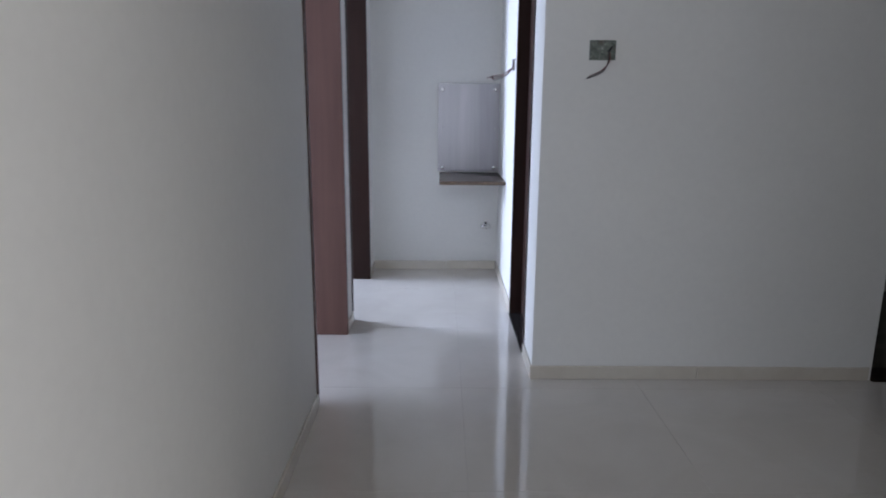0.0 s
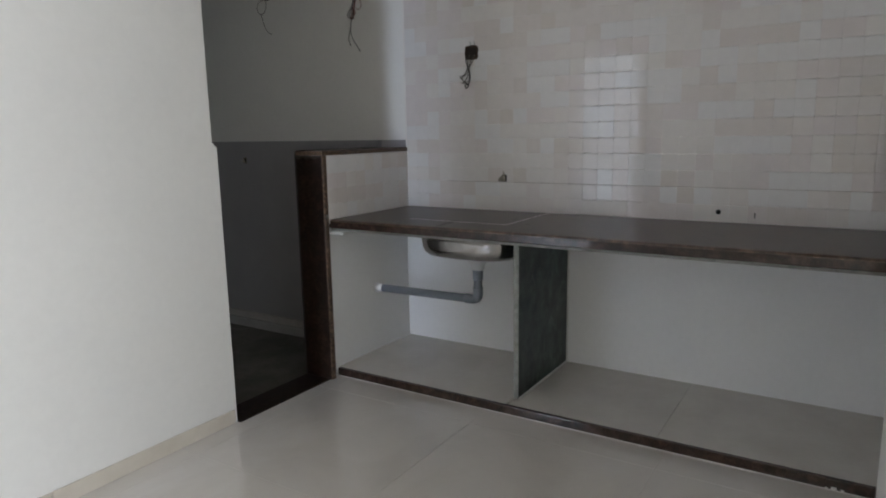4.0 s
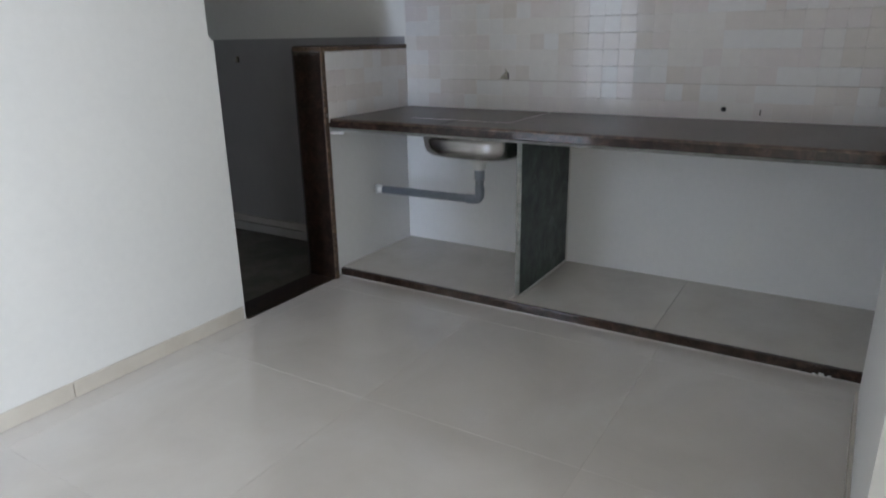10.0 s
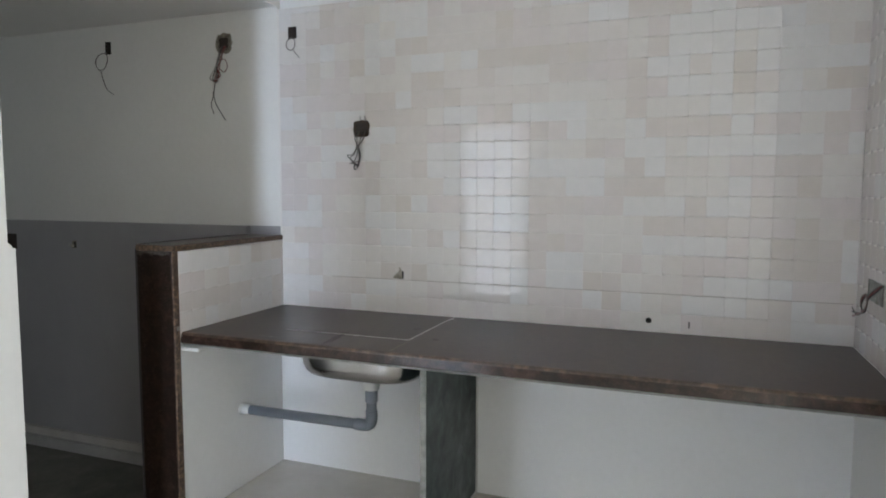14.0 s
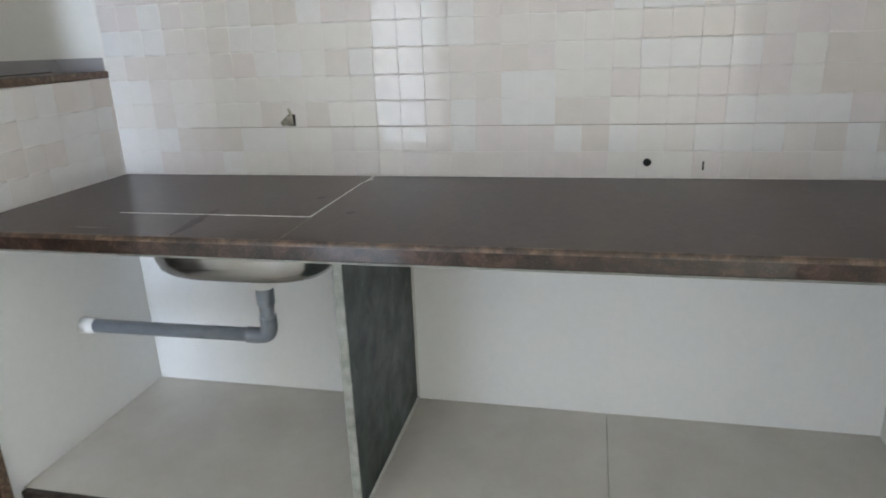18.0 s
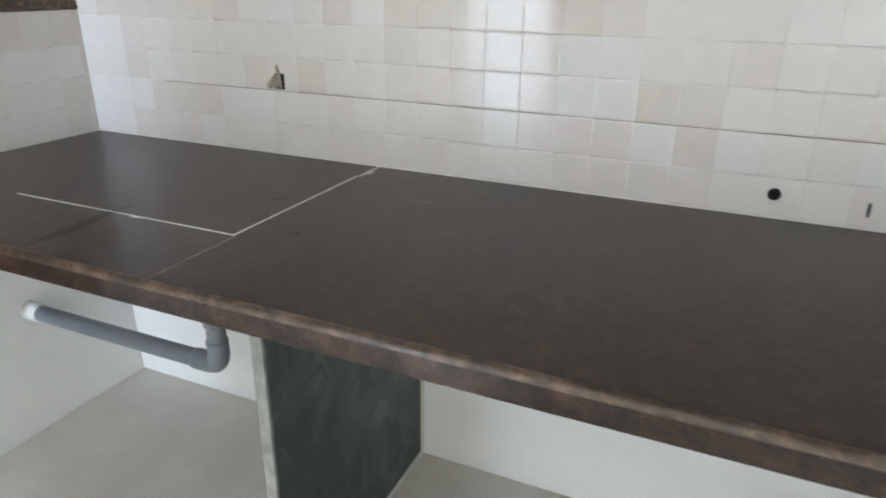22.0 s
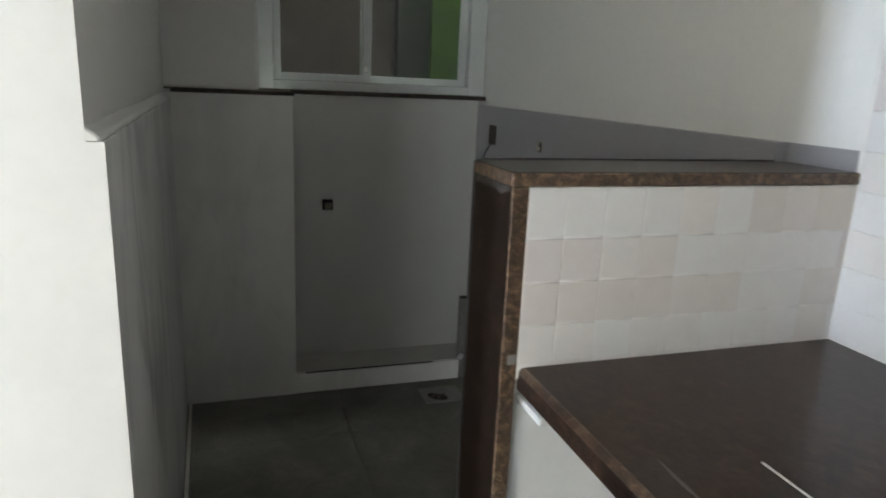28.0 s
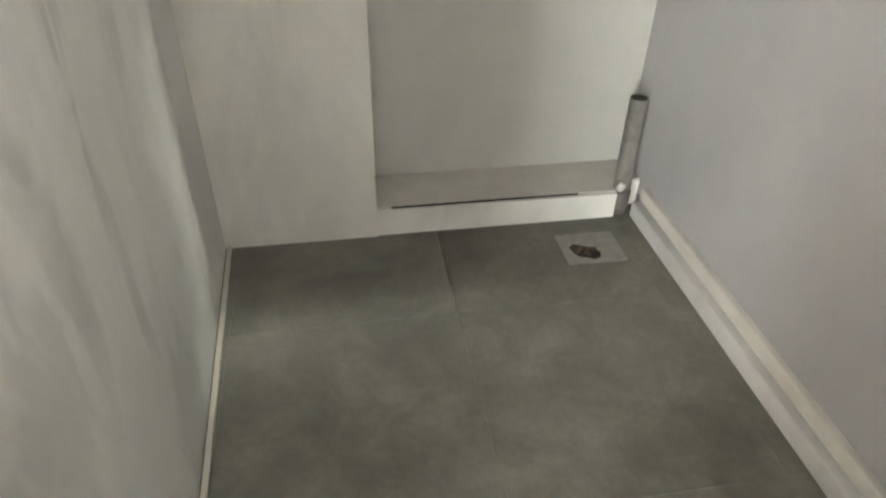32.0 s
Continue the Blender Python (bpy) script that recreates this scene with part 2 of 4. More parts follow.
def smeared_dado():
    """Glossy grey dado tile under matt trowel strokes of dried cement, thickest by the kitchen; torchlight is put into
    their pale colour.
    """
    m, n, l, b = material("dado_smeared", 0.2)
    col = ramp(n, noise_node(n, 1.6, 5, 0.6), [(0.3, (0.31, 0.305, 0.295)), (0.7, (0.37, 0.365, 0.355))])
    sep = n.new("ShaderNodeSeparateXYZ")
    l.new(n.new("ShaderNodeNewGeometry").outputs["Position"], sep.inputs[0])
    reach = n.new("ShaderNodeMapRange")
    for k, v in enumerate((3.2, 4.5, 1.0, 0.45)):
        reach.inputs[k + 1].default_value = v
    l.new(sep.outputs[1], reach.inputs[0])
    cover = None
    for scale, stretch, distort, turn, lo, hi, top in ((1.3, (1, 1, 0.8), 0.4, 0, 0.26, 0.60, 0.65), (3.2, (1, 1, 0.42), 0.9, 30, 0.45, 0.58, 0.8), (7.0, (1, 0.8, 0.30), 1.0, 34, 0.49, 0.60, 0.8), (5.5, (1, 0.8, 0.36), 1.2, -22, 0.51, 0.63, 0.8)):
        layer = ramp(n, noise_node(n, scale, 3.5, 0.5, stretch, distort, turn), [(lo, grey(0.0)), (hi, grey(top))], "EASE")
        cover = layer if cover is None else mix(n, 1.0, cover, layer, "SCREEN")
    cover = mix(n, 1.0, cover, reach.outputs[0], "MULTIPLY")
    # The strokes' pale colour is raised to stand in for torchlight on this wall.
    l.new(mix(n, cover, col, (0.84, 0.835, 0.815)), b.inputs["Base Color"])
    l.new(ramp(n, cover, [(0.1, grey(0.32)), (0.8, grey(0.5))]), b.inputs["Roughness"])
    return m


DADO_L = smeared_dado()
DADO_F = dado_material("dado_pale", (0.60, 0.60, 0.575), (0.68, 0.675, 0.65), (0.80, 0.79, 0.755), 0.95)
# Plainer than the pier tile, and darkened: the recess's shade is in its colour.
DADO_P = dado_material("dado_shaded_recess", (0.47, 0.47, 0.445), (0.53, 0.525, 0.50), (0.60, 0.595, 0.57), 0.3)
# Darker than the end wall: this side's weaker light is put into the colour.
DADO_R = dado_material("dado_grey_dimmed", (0.310, 0.302, 0.312), (0.35, 0.342, 0.350), (0.40, 0.392, 0.396), 0.25, 0.30)


def utility_floor_material():
    m, n, l, b = material("matt_grey_tile", 0.55)
    col = ramp(n, noise_node(n, 6.5, 7, 0.62, (1, 1, 1), 0.4), [(0.30, (0.085, 0.081, 0.066)), (0.5, (0.150, 0.142, 0.118)), (0.70, (0.255, 0.242, 0.208))])
    col = mix(n, 0.45, col, ramp(n, noise_node(n, 2.3, 3, 0.5), [(0.35, (0.09, 0.088, 0.077)), (0.65, (0.215, 0.208, 0.184))]))
    fine = ramp(n, noise_node(n, 60, 5, 0.7), [(0.35, grey(0.75)), (0.65, grey(1.0))])
    col = mix(n, 0.6, col, fine, "MULTIPLY")
    l.new(col, b.inputs["Base Color"])
    bump(n, b, noise_node(n, 45, 6), 0.15, 0.001)
    return m


UTILITY_FLOOR = utility_floor_material()


def wood(name, a, c):
    m, n, l, b = material(name, 0.45, spec=0.12)
    grain = noise_node(n, 14, 6, 0.6, (1, 1, 0.05), 0.6)
    l.new(ramp(n, grain, [(0.3, a), (0.7, c)]), b.inputs["Base Color"])
    bump(n, b, grain, 0.06, 0.001)
    return m


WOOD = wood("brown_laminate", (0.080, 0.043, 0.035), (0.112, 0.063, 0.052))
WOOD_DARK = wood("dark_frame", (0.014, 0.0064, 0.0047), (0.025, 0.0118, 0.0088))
BLACK_STONE, bn, bl, bb = material("black_stone", 0.2)
bl.new(ramp(bn, noise_node(bn, 40), [(0.3, (0.012, 0.011, 0.011)), (0.7, (0.03, 0.028, 0.027))]), bb.inputs["Base Color"])


def plain(name, color, rough=0.5, metal=0.0, vary=0.15, scale=25):
    m, n, l, b = material(name, rough, metal)
    lo = tuple(v * (1 - vary) for v in color)
    l.new(ramp(n, noise_node(n, scale, 4), [(0.3, lo), (0.7, color)]), b.inputs["Base Color"])
    return m


STEEL = plain("brushed_steel", (0.45, 0.44, 0.43), 0.20, 1.0, 0.08)
CHROME = plain("chrome", (0.86, 0.86, 0.86), 0.10, 1.0, 0.03)
PVC_GREY = plain("grey_pvc", (0.205, 0.225, 0.255), 0.38)
PVC_WHITE = plain("white_plastic", (0.74, 0.74, 0.73), 0.4, 0.0, 0.05)
PUTTY = plain("white_putty", (0.72, 0.71, 0.68), 0.8)
PIPE_OLD = plain("dirty_pipe", (0.19, 0.183, 0.172), 0.6, 0.0, 0.35, 30)
STRIP = plain("white_plaster", (0.46, 0.45, 0.44), 0.8, 0.0, 0.12, 14)
STRIP_TILE = plain("dull_strip_tile", (0.53, 0.51, 0.475), 0.6, 0.0, 0.14, 14)
ALU = plain("white_aluminium", (0.66, 0.68, 0.67), 0.38, 0.0, 0.06)
GALV, zn, zl, zb = material("galvanised_box", 0.42, 0.55)
zcol = ramp(zn, noise_node(zn, 42, 5, 0.65, (1, 1, 1), 0.8), [(0.32, (0.060, 0.072, 0.062)), (0.55, (0.16, 0.18, 0.16)), (0.72, (0.40, 0.42, 0.38))])
zcol = mix(zn, ramp(zn, noise_node(zn, 20, 4), [(0.52, grey(0.0)), (0.68, grey(0.55))]), zcol, (0.15, 0.095, 0.065))
zl.new(zcol, zb.inputs["Base Color"])
GREY_SLAB = plain("grey_polished_stone", (0.058, 0.056, 0.058), 0.29, 0.0, 0.25, 50)
BOX_DARK = plain("dark_metal_box", (0.032, 0.021, 0.015), 0.6, 0.2, 0.5, 80)
HOLE = plain("dark_void", (0.012, 0.012, 0.011), 0.9)
CEMENT_PALE = plain("pale_cement", (0.46, 0.42, 0.34), 0.9, 0.0, 0.45, 70)
RUBBLE = plain("brown_rubble", (0.085, 0.050, 0.034), 0.9, 0.0, 0.5, 90)
CEMENT = plain("raw_cement", (0.30, 0.275, 0.22), 0.9, 0.0, 0.6, 70)
WIRE_RED = plain("red_wire", (0.17, 0.035, 0.030), 0.5)
WIRE_BLACK = plain("black_wire", (0.022, 0.020, 0.020), 0.5)
WIRE_GREY = plain("grey_wire", (0.12, 0.10, 0.09), 0.6)
JOINT = plain("open_joint", (0.30, 0.235, 0.20), 0.9, 0.0, 0.4, 40)
PATCH = plain("cement_patch", (0.29, 0.285, 0.265), 0.9, 0.0, 0.25, 30)
SCUFF = plain("pale_scuff", (0.13, 0.112, 0.096), 0.7, 0.0, 0.4, 120)
SCUFF_FAINT = plain("faint_scuff", (0.052, 0.040, 0.033), 0.30, 0.0, 0.3, 120)
STAIN = plain("damp_stain", (0.0200, 0.0130, 0.0086), 0.45, 0.0, 0.3, 60)
STAIN.node_tree.nodes["Principled BSDF"].inputs["Specular IOR Level"].default_value = 0.15
STAIN.node_tree.nodes["Principled BSDF"].inputs["Coat Weight"].default_value = 0.23
SMEARED_CEMENT = plain("smeared_cement", (0.075, 0.062, 0.050), 0.8, 0.0, 0.9, 75)
CHALK = plain("putty_line", (0.76, 0.74, 0.70), 0.85, 0.0, 0.3, 90)
SHUTTER = plain("brown_render", (0.075, 0.059, 0.050), 0.9, 0.0, 0.2, 4)
GREEN = plain("green_sheet", (0.09, 0.165, 0.020), 0.7, 0.0, 0.4, 6)
FAR_WALL = plain("grey_render", (0.12, 0.12, 0.12), 0.9, 0.0, 0.2, 4)
# Upright grey-lilac bands are painted in for the reflection of the room opposite.
PAINTED_MIRROR, mn, ml, mb = material("mirror_painted_reflection", 0.16, 0.0, 0.0, 0.5)
ml.new(ramp(mn, noise_node(mn, 9, 5, 0.6, (1, 1, 0.06), 0.3), [(0.3, (0.36, 0.34, 0.355)), (0.7, (0.50, 0.48, 0.495))]), mb.inputs["Base Color"])
GLASS, xn, xl, xb = material("window_glass", 0.03)
xb.inputs["Transmission Weight"].default_value = 1.0
xb.inputs["Base Color"].default_value = (0.72, 0.74, 0.72, 1)
xb.inputs["IOR"].default_value = 1.45

# ---- mesh helpers ----


def add_box(bm, x0, x1, y0, y1, z0, z1, bevel=0.0, segs=2):
    """A box added to bm, with rounded edges where bevel is given."""
    b2 = bmesh.new()
    bmesh.ops.create_cube(b2, size=1.0)
    bmesh.ops.transform(b2, matrix=Matrix.Translation(((x0 + x1) / 2, (y0 + y1) / 2, (z0 + z1) / 2)) @ Matrix.Diagonal((x1 - x0, y1 - y0, z1 - z0, 1)), verts=b2.verts)
    if bevel:
        bmesh.ops.bevel(b2, geom=b2.edges[:], offset=bevel, segments=segs, affect="EDGES", profile=0.6)
    me = bpy.data.meshes.new("tmp")
    b2.to_mesh(me)
    b2.free()
    bm.from_mesh(me)
    bpy.data.meshes.remove(me)
    return bm


def box(x0, x1, y0, y1, z0, z1, bevel=0.0, segs=2):
    return add_box(bmesh.new(), x0, x1, y0, y1, z0, z1, bevel, segs)


def prism(corners, z0, z1):
    """An upright prism over a plan polygon, counter-clockwise."""
    bm = bmesh.new()
    lo = [bm.verts.new((x, y, z0)) for x, y in corners]
    hi = [bm.verts.new((x, y, z1)) for x, y in corners]
    bm.faces.new(lo[::-1])
    bm.faces.new(hi)
    for i in range(len(corners)):
        j = (i + 1) % len(corners)
        bm.faces.new((lo[i], lo[j], hi[j], hi[i]))
    return bm


def tube(points, r, segs=8, caps=True):
    """A round tube along points, smoothed once by midpoints."""
    bm = bmesh.new()
    pts = [Vector(p) for p in points]
    rings = []
    up = Vector((0.31, 0.22, 0.92))
    for i, p in enumerate(pts):
        d = (pts[min(i + 1, len(pts) - 1)] - pts[max(i - 1, 0)]).normalized()
        a = d.cross(up)
        if a.length < 0.05:
            a = d.cross(Vector((1, 0, 0)))
        a.normalize()
        b = d.cross(a)
        rings.append([bm.verts.new(p + r * (math.cos(2 * math.pi * k / segs) * a + math.sin(2 * math.pi * k / segs) * b)) for k in range(segs)])
    for q, s in zip(rings, rings[1:]):
        for k in range(segs):
            bm.faces.new((q[k], q[(k + 1) % segs], s[(k + 1) % segs], s[k]))
    if caps:
        bm.faces.new(rings[0][::-1])
        bm.faces.new(rings[-1])
    bmesh.ops.recalc_face_normals(bm, faces=bm.faces[:])
    for f in bm.faces:
        f.smooth = True
    return bm


def curved(points, steps=5):
    """Points along a smooth line through the given ones."""
    p = [Vector(q) for q in points]
    p = [p[0] * 2 - p[1]] + p + [p[-1] * 2 - p[-2]]
    out = []
    for i in range(1, len(p) - 2):
        for s in range(steps):
            t = s / steps
            out.append(0.5 * ((2 * p[i]) + (p[i + 1] - p[i - 1]) * t + (2 * p[i - 1] - 5 * p[i] + 4 * p[i + 1] - p[i + 2]) * t * t + (3 * p[i] - p[i - 1] - 3 * p[i + 1] + p[i + 2]) * t ** 3))
    out.append(p[-2])
    return out


def lathe(rings, segs=24, center=(0, 0, 0)):
    """A turned shape from (radius, z) pairs."""
    bm = bmesh.new()
    cx, cy, cz = center
    rows = [[bm.verts.new((cx + r * math.cos(2 * math.pi * k / segs), cy + r * math.sin(2 * math.pi * k / segs), cz + z)) for k in range(segs)] for r, z in rings]
    for q, s in zip(rows, rows[1:]):
        for k in range(segs):
            bm.faces.new((q[k], q[(k + 1) % segs], s[(k + 1) % segs], s[k]))
    bm.faces.new(rows[0][::-1])
    bm.faces.new(rows[-1])
    bmesh.ops.recalc_face_normals(bm, faces=bm.faces[:])
    for f in bm.faces:
        f.smooth = True
    return bm


def mesh_ob(name, bm, mat):
    me = bpy.data.meshes.new(name)
    bm.to_mesh(me)
    bm.free()
    for mm in mat if isinstance(mat, (list, tuple)) else [mat]:
        me.materials.append(mm)
    return new(name, me)


def part(name, bm, mat, parent, label=""):
    """One mesh under a thing or under a part."""
    ob = mesh_ob(name, bm, mat)
    ob.parent = parent
    return tagged(ob, label)


def structure(name, bm, mat, label, category):
    return tagged(mesh_ob(name, bm, mat), label, category, kind="structure")


def thing(name, at, label, category, group=""):
    """An Empty at the base of a thing, to parent its parts."""
    ob = new(name)
    ob.empty_display_size = 0.05
    ob["base"] = list(at)
    return tagged(ob, label, category, group)


def walls(name, boxes, mat, label, category="wall"):
    bm = bmesh.new()
    for q in boxes:
        add_box(bm, *q)
    return structure(name, bm, mat, label, category)


# ---- plan ----
KX = 3.479      # glazed face of the wall behind the worktop
KB = 3.500      # plaster behind and below it
YP = 2.877      # tiled face of the low wall
YN = 2.905      # plaster below the worktop, sink end
YW = 2.907      # wall between kitchen and passage
YR = 0.445      # tiled face at the cooking end
YQ = 0.428      # plaster at that end
TOP = 0.838     # worktop
XF = 2.780      # worktop's front
XL = -0.35      # passage wall with the two doors
XC = 0.581      # corner of the kitchen wall
YE = 4.946      # end of the passage
H = 2.75        # ceiling
ZU = -0.079     # utility floor
ZL = 2.262      # loft slab above the utility
DOOR = 2.08

# ---- the large structure ----
walls("floor", [(-3.75, 3.7, -3.9, YW, -0.30, -0.0014), (-3.75, 2.0, YW, 5.6, -0.30, -0.0014), (2.0, 3.7, YW, 5.6, -0.30, ZU - 0.0014)], GROUT,
      "pale cement bed and joints of the tiled floor", "floor")
walls("ceiling", [(-3.6, 3.9, -3.9, YW, H, H + 0.12), (-3.6, 2.125, YW, 5.6, H, H + 0.12)], CEIL, "plain white painted ceiling slab", "ceiling")
walls("wall_north", [(2.140, 2.1486, YW, YW + 0.0048, -0.11, 1.217), (XC, 2.140, YW, YW + 0.115, -0.11, 1.217), (XC, 2.125, YW, YW + 0.115, 1.217, H)], PAINT,
      "off-white painted wall between kitchen and passage", "wall")
walls("wall_loft", [(2.125, KB, YP + 0.004, YP + 0.12, ZL, H)], PAINT, "white painted wall of the loft above the utility opening")
walls("wall_east", [(KB, KB + 0.16, 0.2, YN, -0.11, H)], PAINT_RAW, "white plastered wall behind the kitchen worktop")
walls("wall_south", [(2.60, KB, 0.28, YQ, -0.11, H), (KB, 3.6, 0.20, 0.28, -0.11, H)], PAINT, "white painted wall at the cooking end")
structure("wall_pillar", prism([(1.518, 0.28), (2.60, 0.28), (2.60, 0.512), (1.518, 0.541)], -0.11, H), PAINT, "white painted projecting pillar beside the worktop", "pillar")
walls("wall_living_north", [(1.08, 1.518, 0.28, 0.432, -0.11, H)], PAINT, "white painted short wall beside the pillar")
walls("wall_living_east", [(3.6, 3.75, -3.9, -3.05, -0.11, H), (3.6, 3.75, -0.45, 0.28, -0.11, H), (3.6, 3.75, -3.05, -0.45, 2.45, H), (3.6, 3.75, -3.05, -0.45, -0.11, 0.15)], PAINT,
      "white painted living room wall with a wide window opening")
walls("wall_living_south", [(-3.6, -2.7, -3.9, -3.75, -0.11, H), (0.85, 3.6, -3.9, -3.75, -0.11, H), (-2.7, 0.85, -3.9, -3.75, 2.45, H), (-2.7, 0.85, -3.9, -3.75, -0.11, 0.15)], PAINT,
      "white painted living room wall with a wide window opening")
T1 = XL - 0.155
walls("wall_west", [(T1, XL, 0.50, 2.594, -0.11, H), (T1, XL, 2.594, 3.500, DOOR, H), (T1, XL, 3.500, 3.708, -0.11, H),
                    (T1, XL, 3.708, 4.660, DOOR, H), (T1, XL, 4.660, 5.1, -0.11, H)], PAINT,
      "off-white painted passage wall with two door openings")
walls("wall_passage_end", [(XL, 0.20, YE, 5.1, -0.11, H), (0.20, XC, YE + 0.010, 5.1, -0.11, H)], PAINT, "white painted wall at the end of the passage")
walls("wall_passage_east", [(XC, XC + 0.115, YW + 0.115, 3.195, -0.11, H), (XC, XC + 0.115, 3.195, 3.885, DOOR, H), (XC, XC + 0.115, 3.885, 5.1, -0.11, H)], PAINT,
      "white painted passage wall with the bathroom door opening")
# rooms behind the doors
walls("wall_bedroom", [(-3.6, T1, 1.1, 1.2, -0.11, H), (-3.6, T1, 3.55, 3.65, -0.11, H), (-3.6, T1, 5.3, 5.4, -0.11, H), (-0.6, 0.0, 5.3, 5.4, -0.11, H)], PAINT, "white painted bedroom partition walls")
walls("wall_bedroom_west", [(-3.75, -3.6, -3.9, 1.38, -0.11, H), (-3.75, -3.6, 1.38, 2.82, -0.11, 0.05), (-3.75, -3.6, 1.38, 2.82, 2.4, H), (-3.75, -3.6, 2.82, 4.35, -0.11, H),
                            (-3.75, -3.6, 4.35, 5.25, -0.11, 0.8), (-3.75, -3.6, 4.35, 5.25, 2.1, H), (-3.75, -3.6, 5.25, 5.6, -0.11, H)], PAINT, "white painted outer wall with two window openings")
walls("wall_bathroom", [(XC + 0.115, 2.09, 4.0, 4.1, -0.11, H), (1.9, 2.0, YW + 0.115, 4.0, -0.11, H)], PAINT, "dim painted bathroom walls behind the open door")

# utility
structure("wall_utility_west", prism([(2.00, YW + 0.116), (2.1405, YW + 0.116), (2.1405, YW + 0.005), (2.148, YW + 0.005), (2.093, 4.695), (2.00, 4.695)], ZU - 0.03, 1.217), DADO_L,
          "grey tiled lower utility wall smeared with dried cement, paled for torchlight", "wall")
structure("wall_utility_west_upper", prism([(2.00, YW + 0.116), (2.123, YW + 0.116), (2.070, 4.698), (2.00, 4.698)], 1.217, ZL), PAINT, "white painted upper utility wall", "wall")
walls("wall_utility_east", [(3.4735, KB + 0.16, YP + 0.0045, 5.2, 1.222, ZL)], PAINT, "white painted upper wall of the utility")
walls("wall_utility_dado", [(3.435, KB + 0.16, 3.0565, 5.2, ZU - 0.03, 1.222), (3.4725, KB + 0.155, YP + 0.0045, 3.0565, 0.80, 1.222), (3.505, KB + 0.155, YP + 0.0045, 3.0565, ZU - 0.03, 0.80)], DADO_R, "plain grey tiled lower wall of the utility, darkened for its weaker light")
walls("wall_utility_north", [(1.95, 2.555, 4.695, 5.2, ZU - 0.03, 1.240)], DADO_F, "pale tiled pier of the utility end wall")
walls("wall_utility_north_panel", [(2.555, 3.435, 4.905, 5.2, ZU - 0.03, 1.243)], DADO_P, "plain grey-beige tiled recess of the utility end wall, its shade put into the colour")
walls("wall_utility_north_ledge", [(2.555, 3.330, 4.700, 4.905, ZU - 0.03, 0.010), (3.330, 3.435, 4.768, 4.905, ZU - 0.03, 0.010)], DADO_F, "low plastered ledge at the foot of the recess")
walls("trim", [(2.558, 3.328, 4.712, 4.904, 0.010, 0.018), (3.328, 3.434, 4.771, 4.904, 0.010, 0.018)], STRIP_TILE, "dull beige tile on top of the low ledge", "trim")
walls("trim", [(2.60, 3.20, 4.7090, 4.7118, 0.0102, 0.0165)], HOLE, "dark open crack along the front of the ledge tile", "trim")
ob = structure("wall_utility_north_upper", box(1.95, 2.425, 4.700, 5.2, 1.258, ZL, 0.015, 3), PAINT, "white painted pier above the sill with a rounded corner", "wall")
walls("wall_utility_head", [(2.425, KB, 4.94, 5.2, 2.20, ZL)], PAINT, "white wall strip above the utility window")
walls("ceiling_loft", [(1.95, KB + 0.16, YP + 0.12, 5.2, ZL, ZL + 0.1)], CEIL, "pale grey underside of the loft slab", "ceiling")

# ---- doors and openings in the passage ----


def door_frame(name, x0, x1, y0, y1, mat, label, back=0.006):
    """A timber lining round a door opening in a wall that runs along y."""
    d = tagged(new(name), label, "door frame", kind="structure")
    part("jamb", box(x0 - back, x1 + 0.006, y0 - 0.002, y0 + 0.030, 0.0, DOOR, 0.003), mat, d)
    part("jamb", box(x0 - back, x1 + 0.006, y1 - 0.030, y1 + 0.002, 0.0, DOOR, 0.003), mat, d)
    part("head", box(x0 - back, x1 + 0.006, y0 - 0.002, y1 + 0.002, DOOR - 0.030, DOOR + 0.002, 0.003), mat, d)
    return d


door_frame("door_1", T1, XL, 2.594, 3.500, WOOD, "brown wood-grain laminate lining of an open doorway", 0.040)
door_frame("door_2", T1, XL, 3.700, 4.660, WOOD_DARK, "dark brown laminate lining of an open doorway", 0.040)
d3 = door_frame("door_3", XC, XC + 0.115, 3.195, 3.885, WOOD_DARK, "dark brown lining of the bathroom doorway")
part("threshold", box(XC - 0.012, XC + 0.125, 3.225, 3.855, -0.009, 0.006, 0.003), BLACK_STONE, d3, "black stone threshold")
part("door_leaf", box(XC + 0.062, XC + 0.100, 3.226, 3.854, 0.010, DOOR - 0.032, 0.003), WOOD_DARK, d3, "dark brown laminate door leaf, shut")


# ---- skirting ----


def skirting(name, boxes, mat=SKIRT, label="beige tile skirting along the wall foot"):
    bm = bmesh.new()
    for q in boxes:
        add_box(bm, *q, 0.003, 1)
    return structure(name, bm, mat, label, "skirting")


SK, ST = 0.064, 0.010
skirting("baseboard", [(XC - ST, 1.34, YW - ST, YW, 0, SK), (1.342, 2.135, YW - ST, YW, 0, SK)])
skirting("baseboard", [(XL, XL + ST, 0.502, 0.6, 0, SK), (XL, XL + ST, 0.602, 2.590, 0, SK), (XL, XL + ST, 3.503, 3.697, 0, SK), (XL, XL + ST, 4.663, YE - ST, 0, SK)])
skirting("baseboard", [(XL, 0.198, YE - ST, YE, 0, SK), (0.200, XC - ST, YE, YE + 0.010, 0, SK)])
skirting("baseboard", [(XC - ST, XC, YW, 3.190, 0, SK), (XC - ST, XC, 3.890, YE, 0, SK)])
skirting("baseboard", [(1.508, 1.518, 0.442, 0.548, 0, 0.072), (1.08, 1.516, 0.432, 0.442, 0, 0.072)])
structure("baseboard", prism([(1.508, 0.5415), (2.60, 0.5125), (2.60, 0.5215), (1.508, 0.5505)], 0, 0.072), SKIRT, "beige tile skirting along the pillar foot", "skirting")

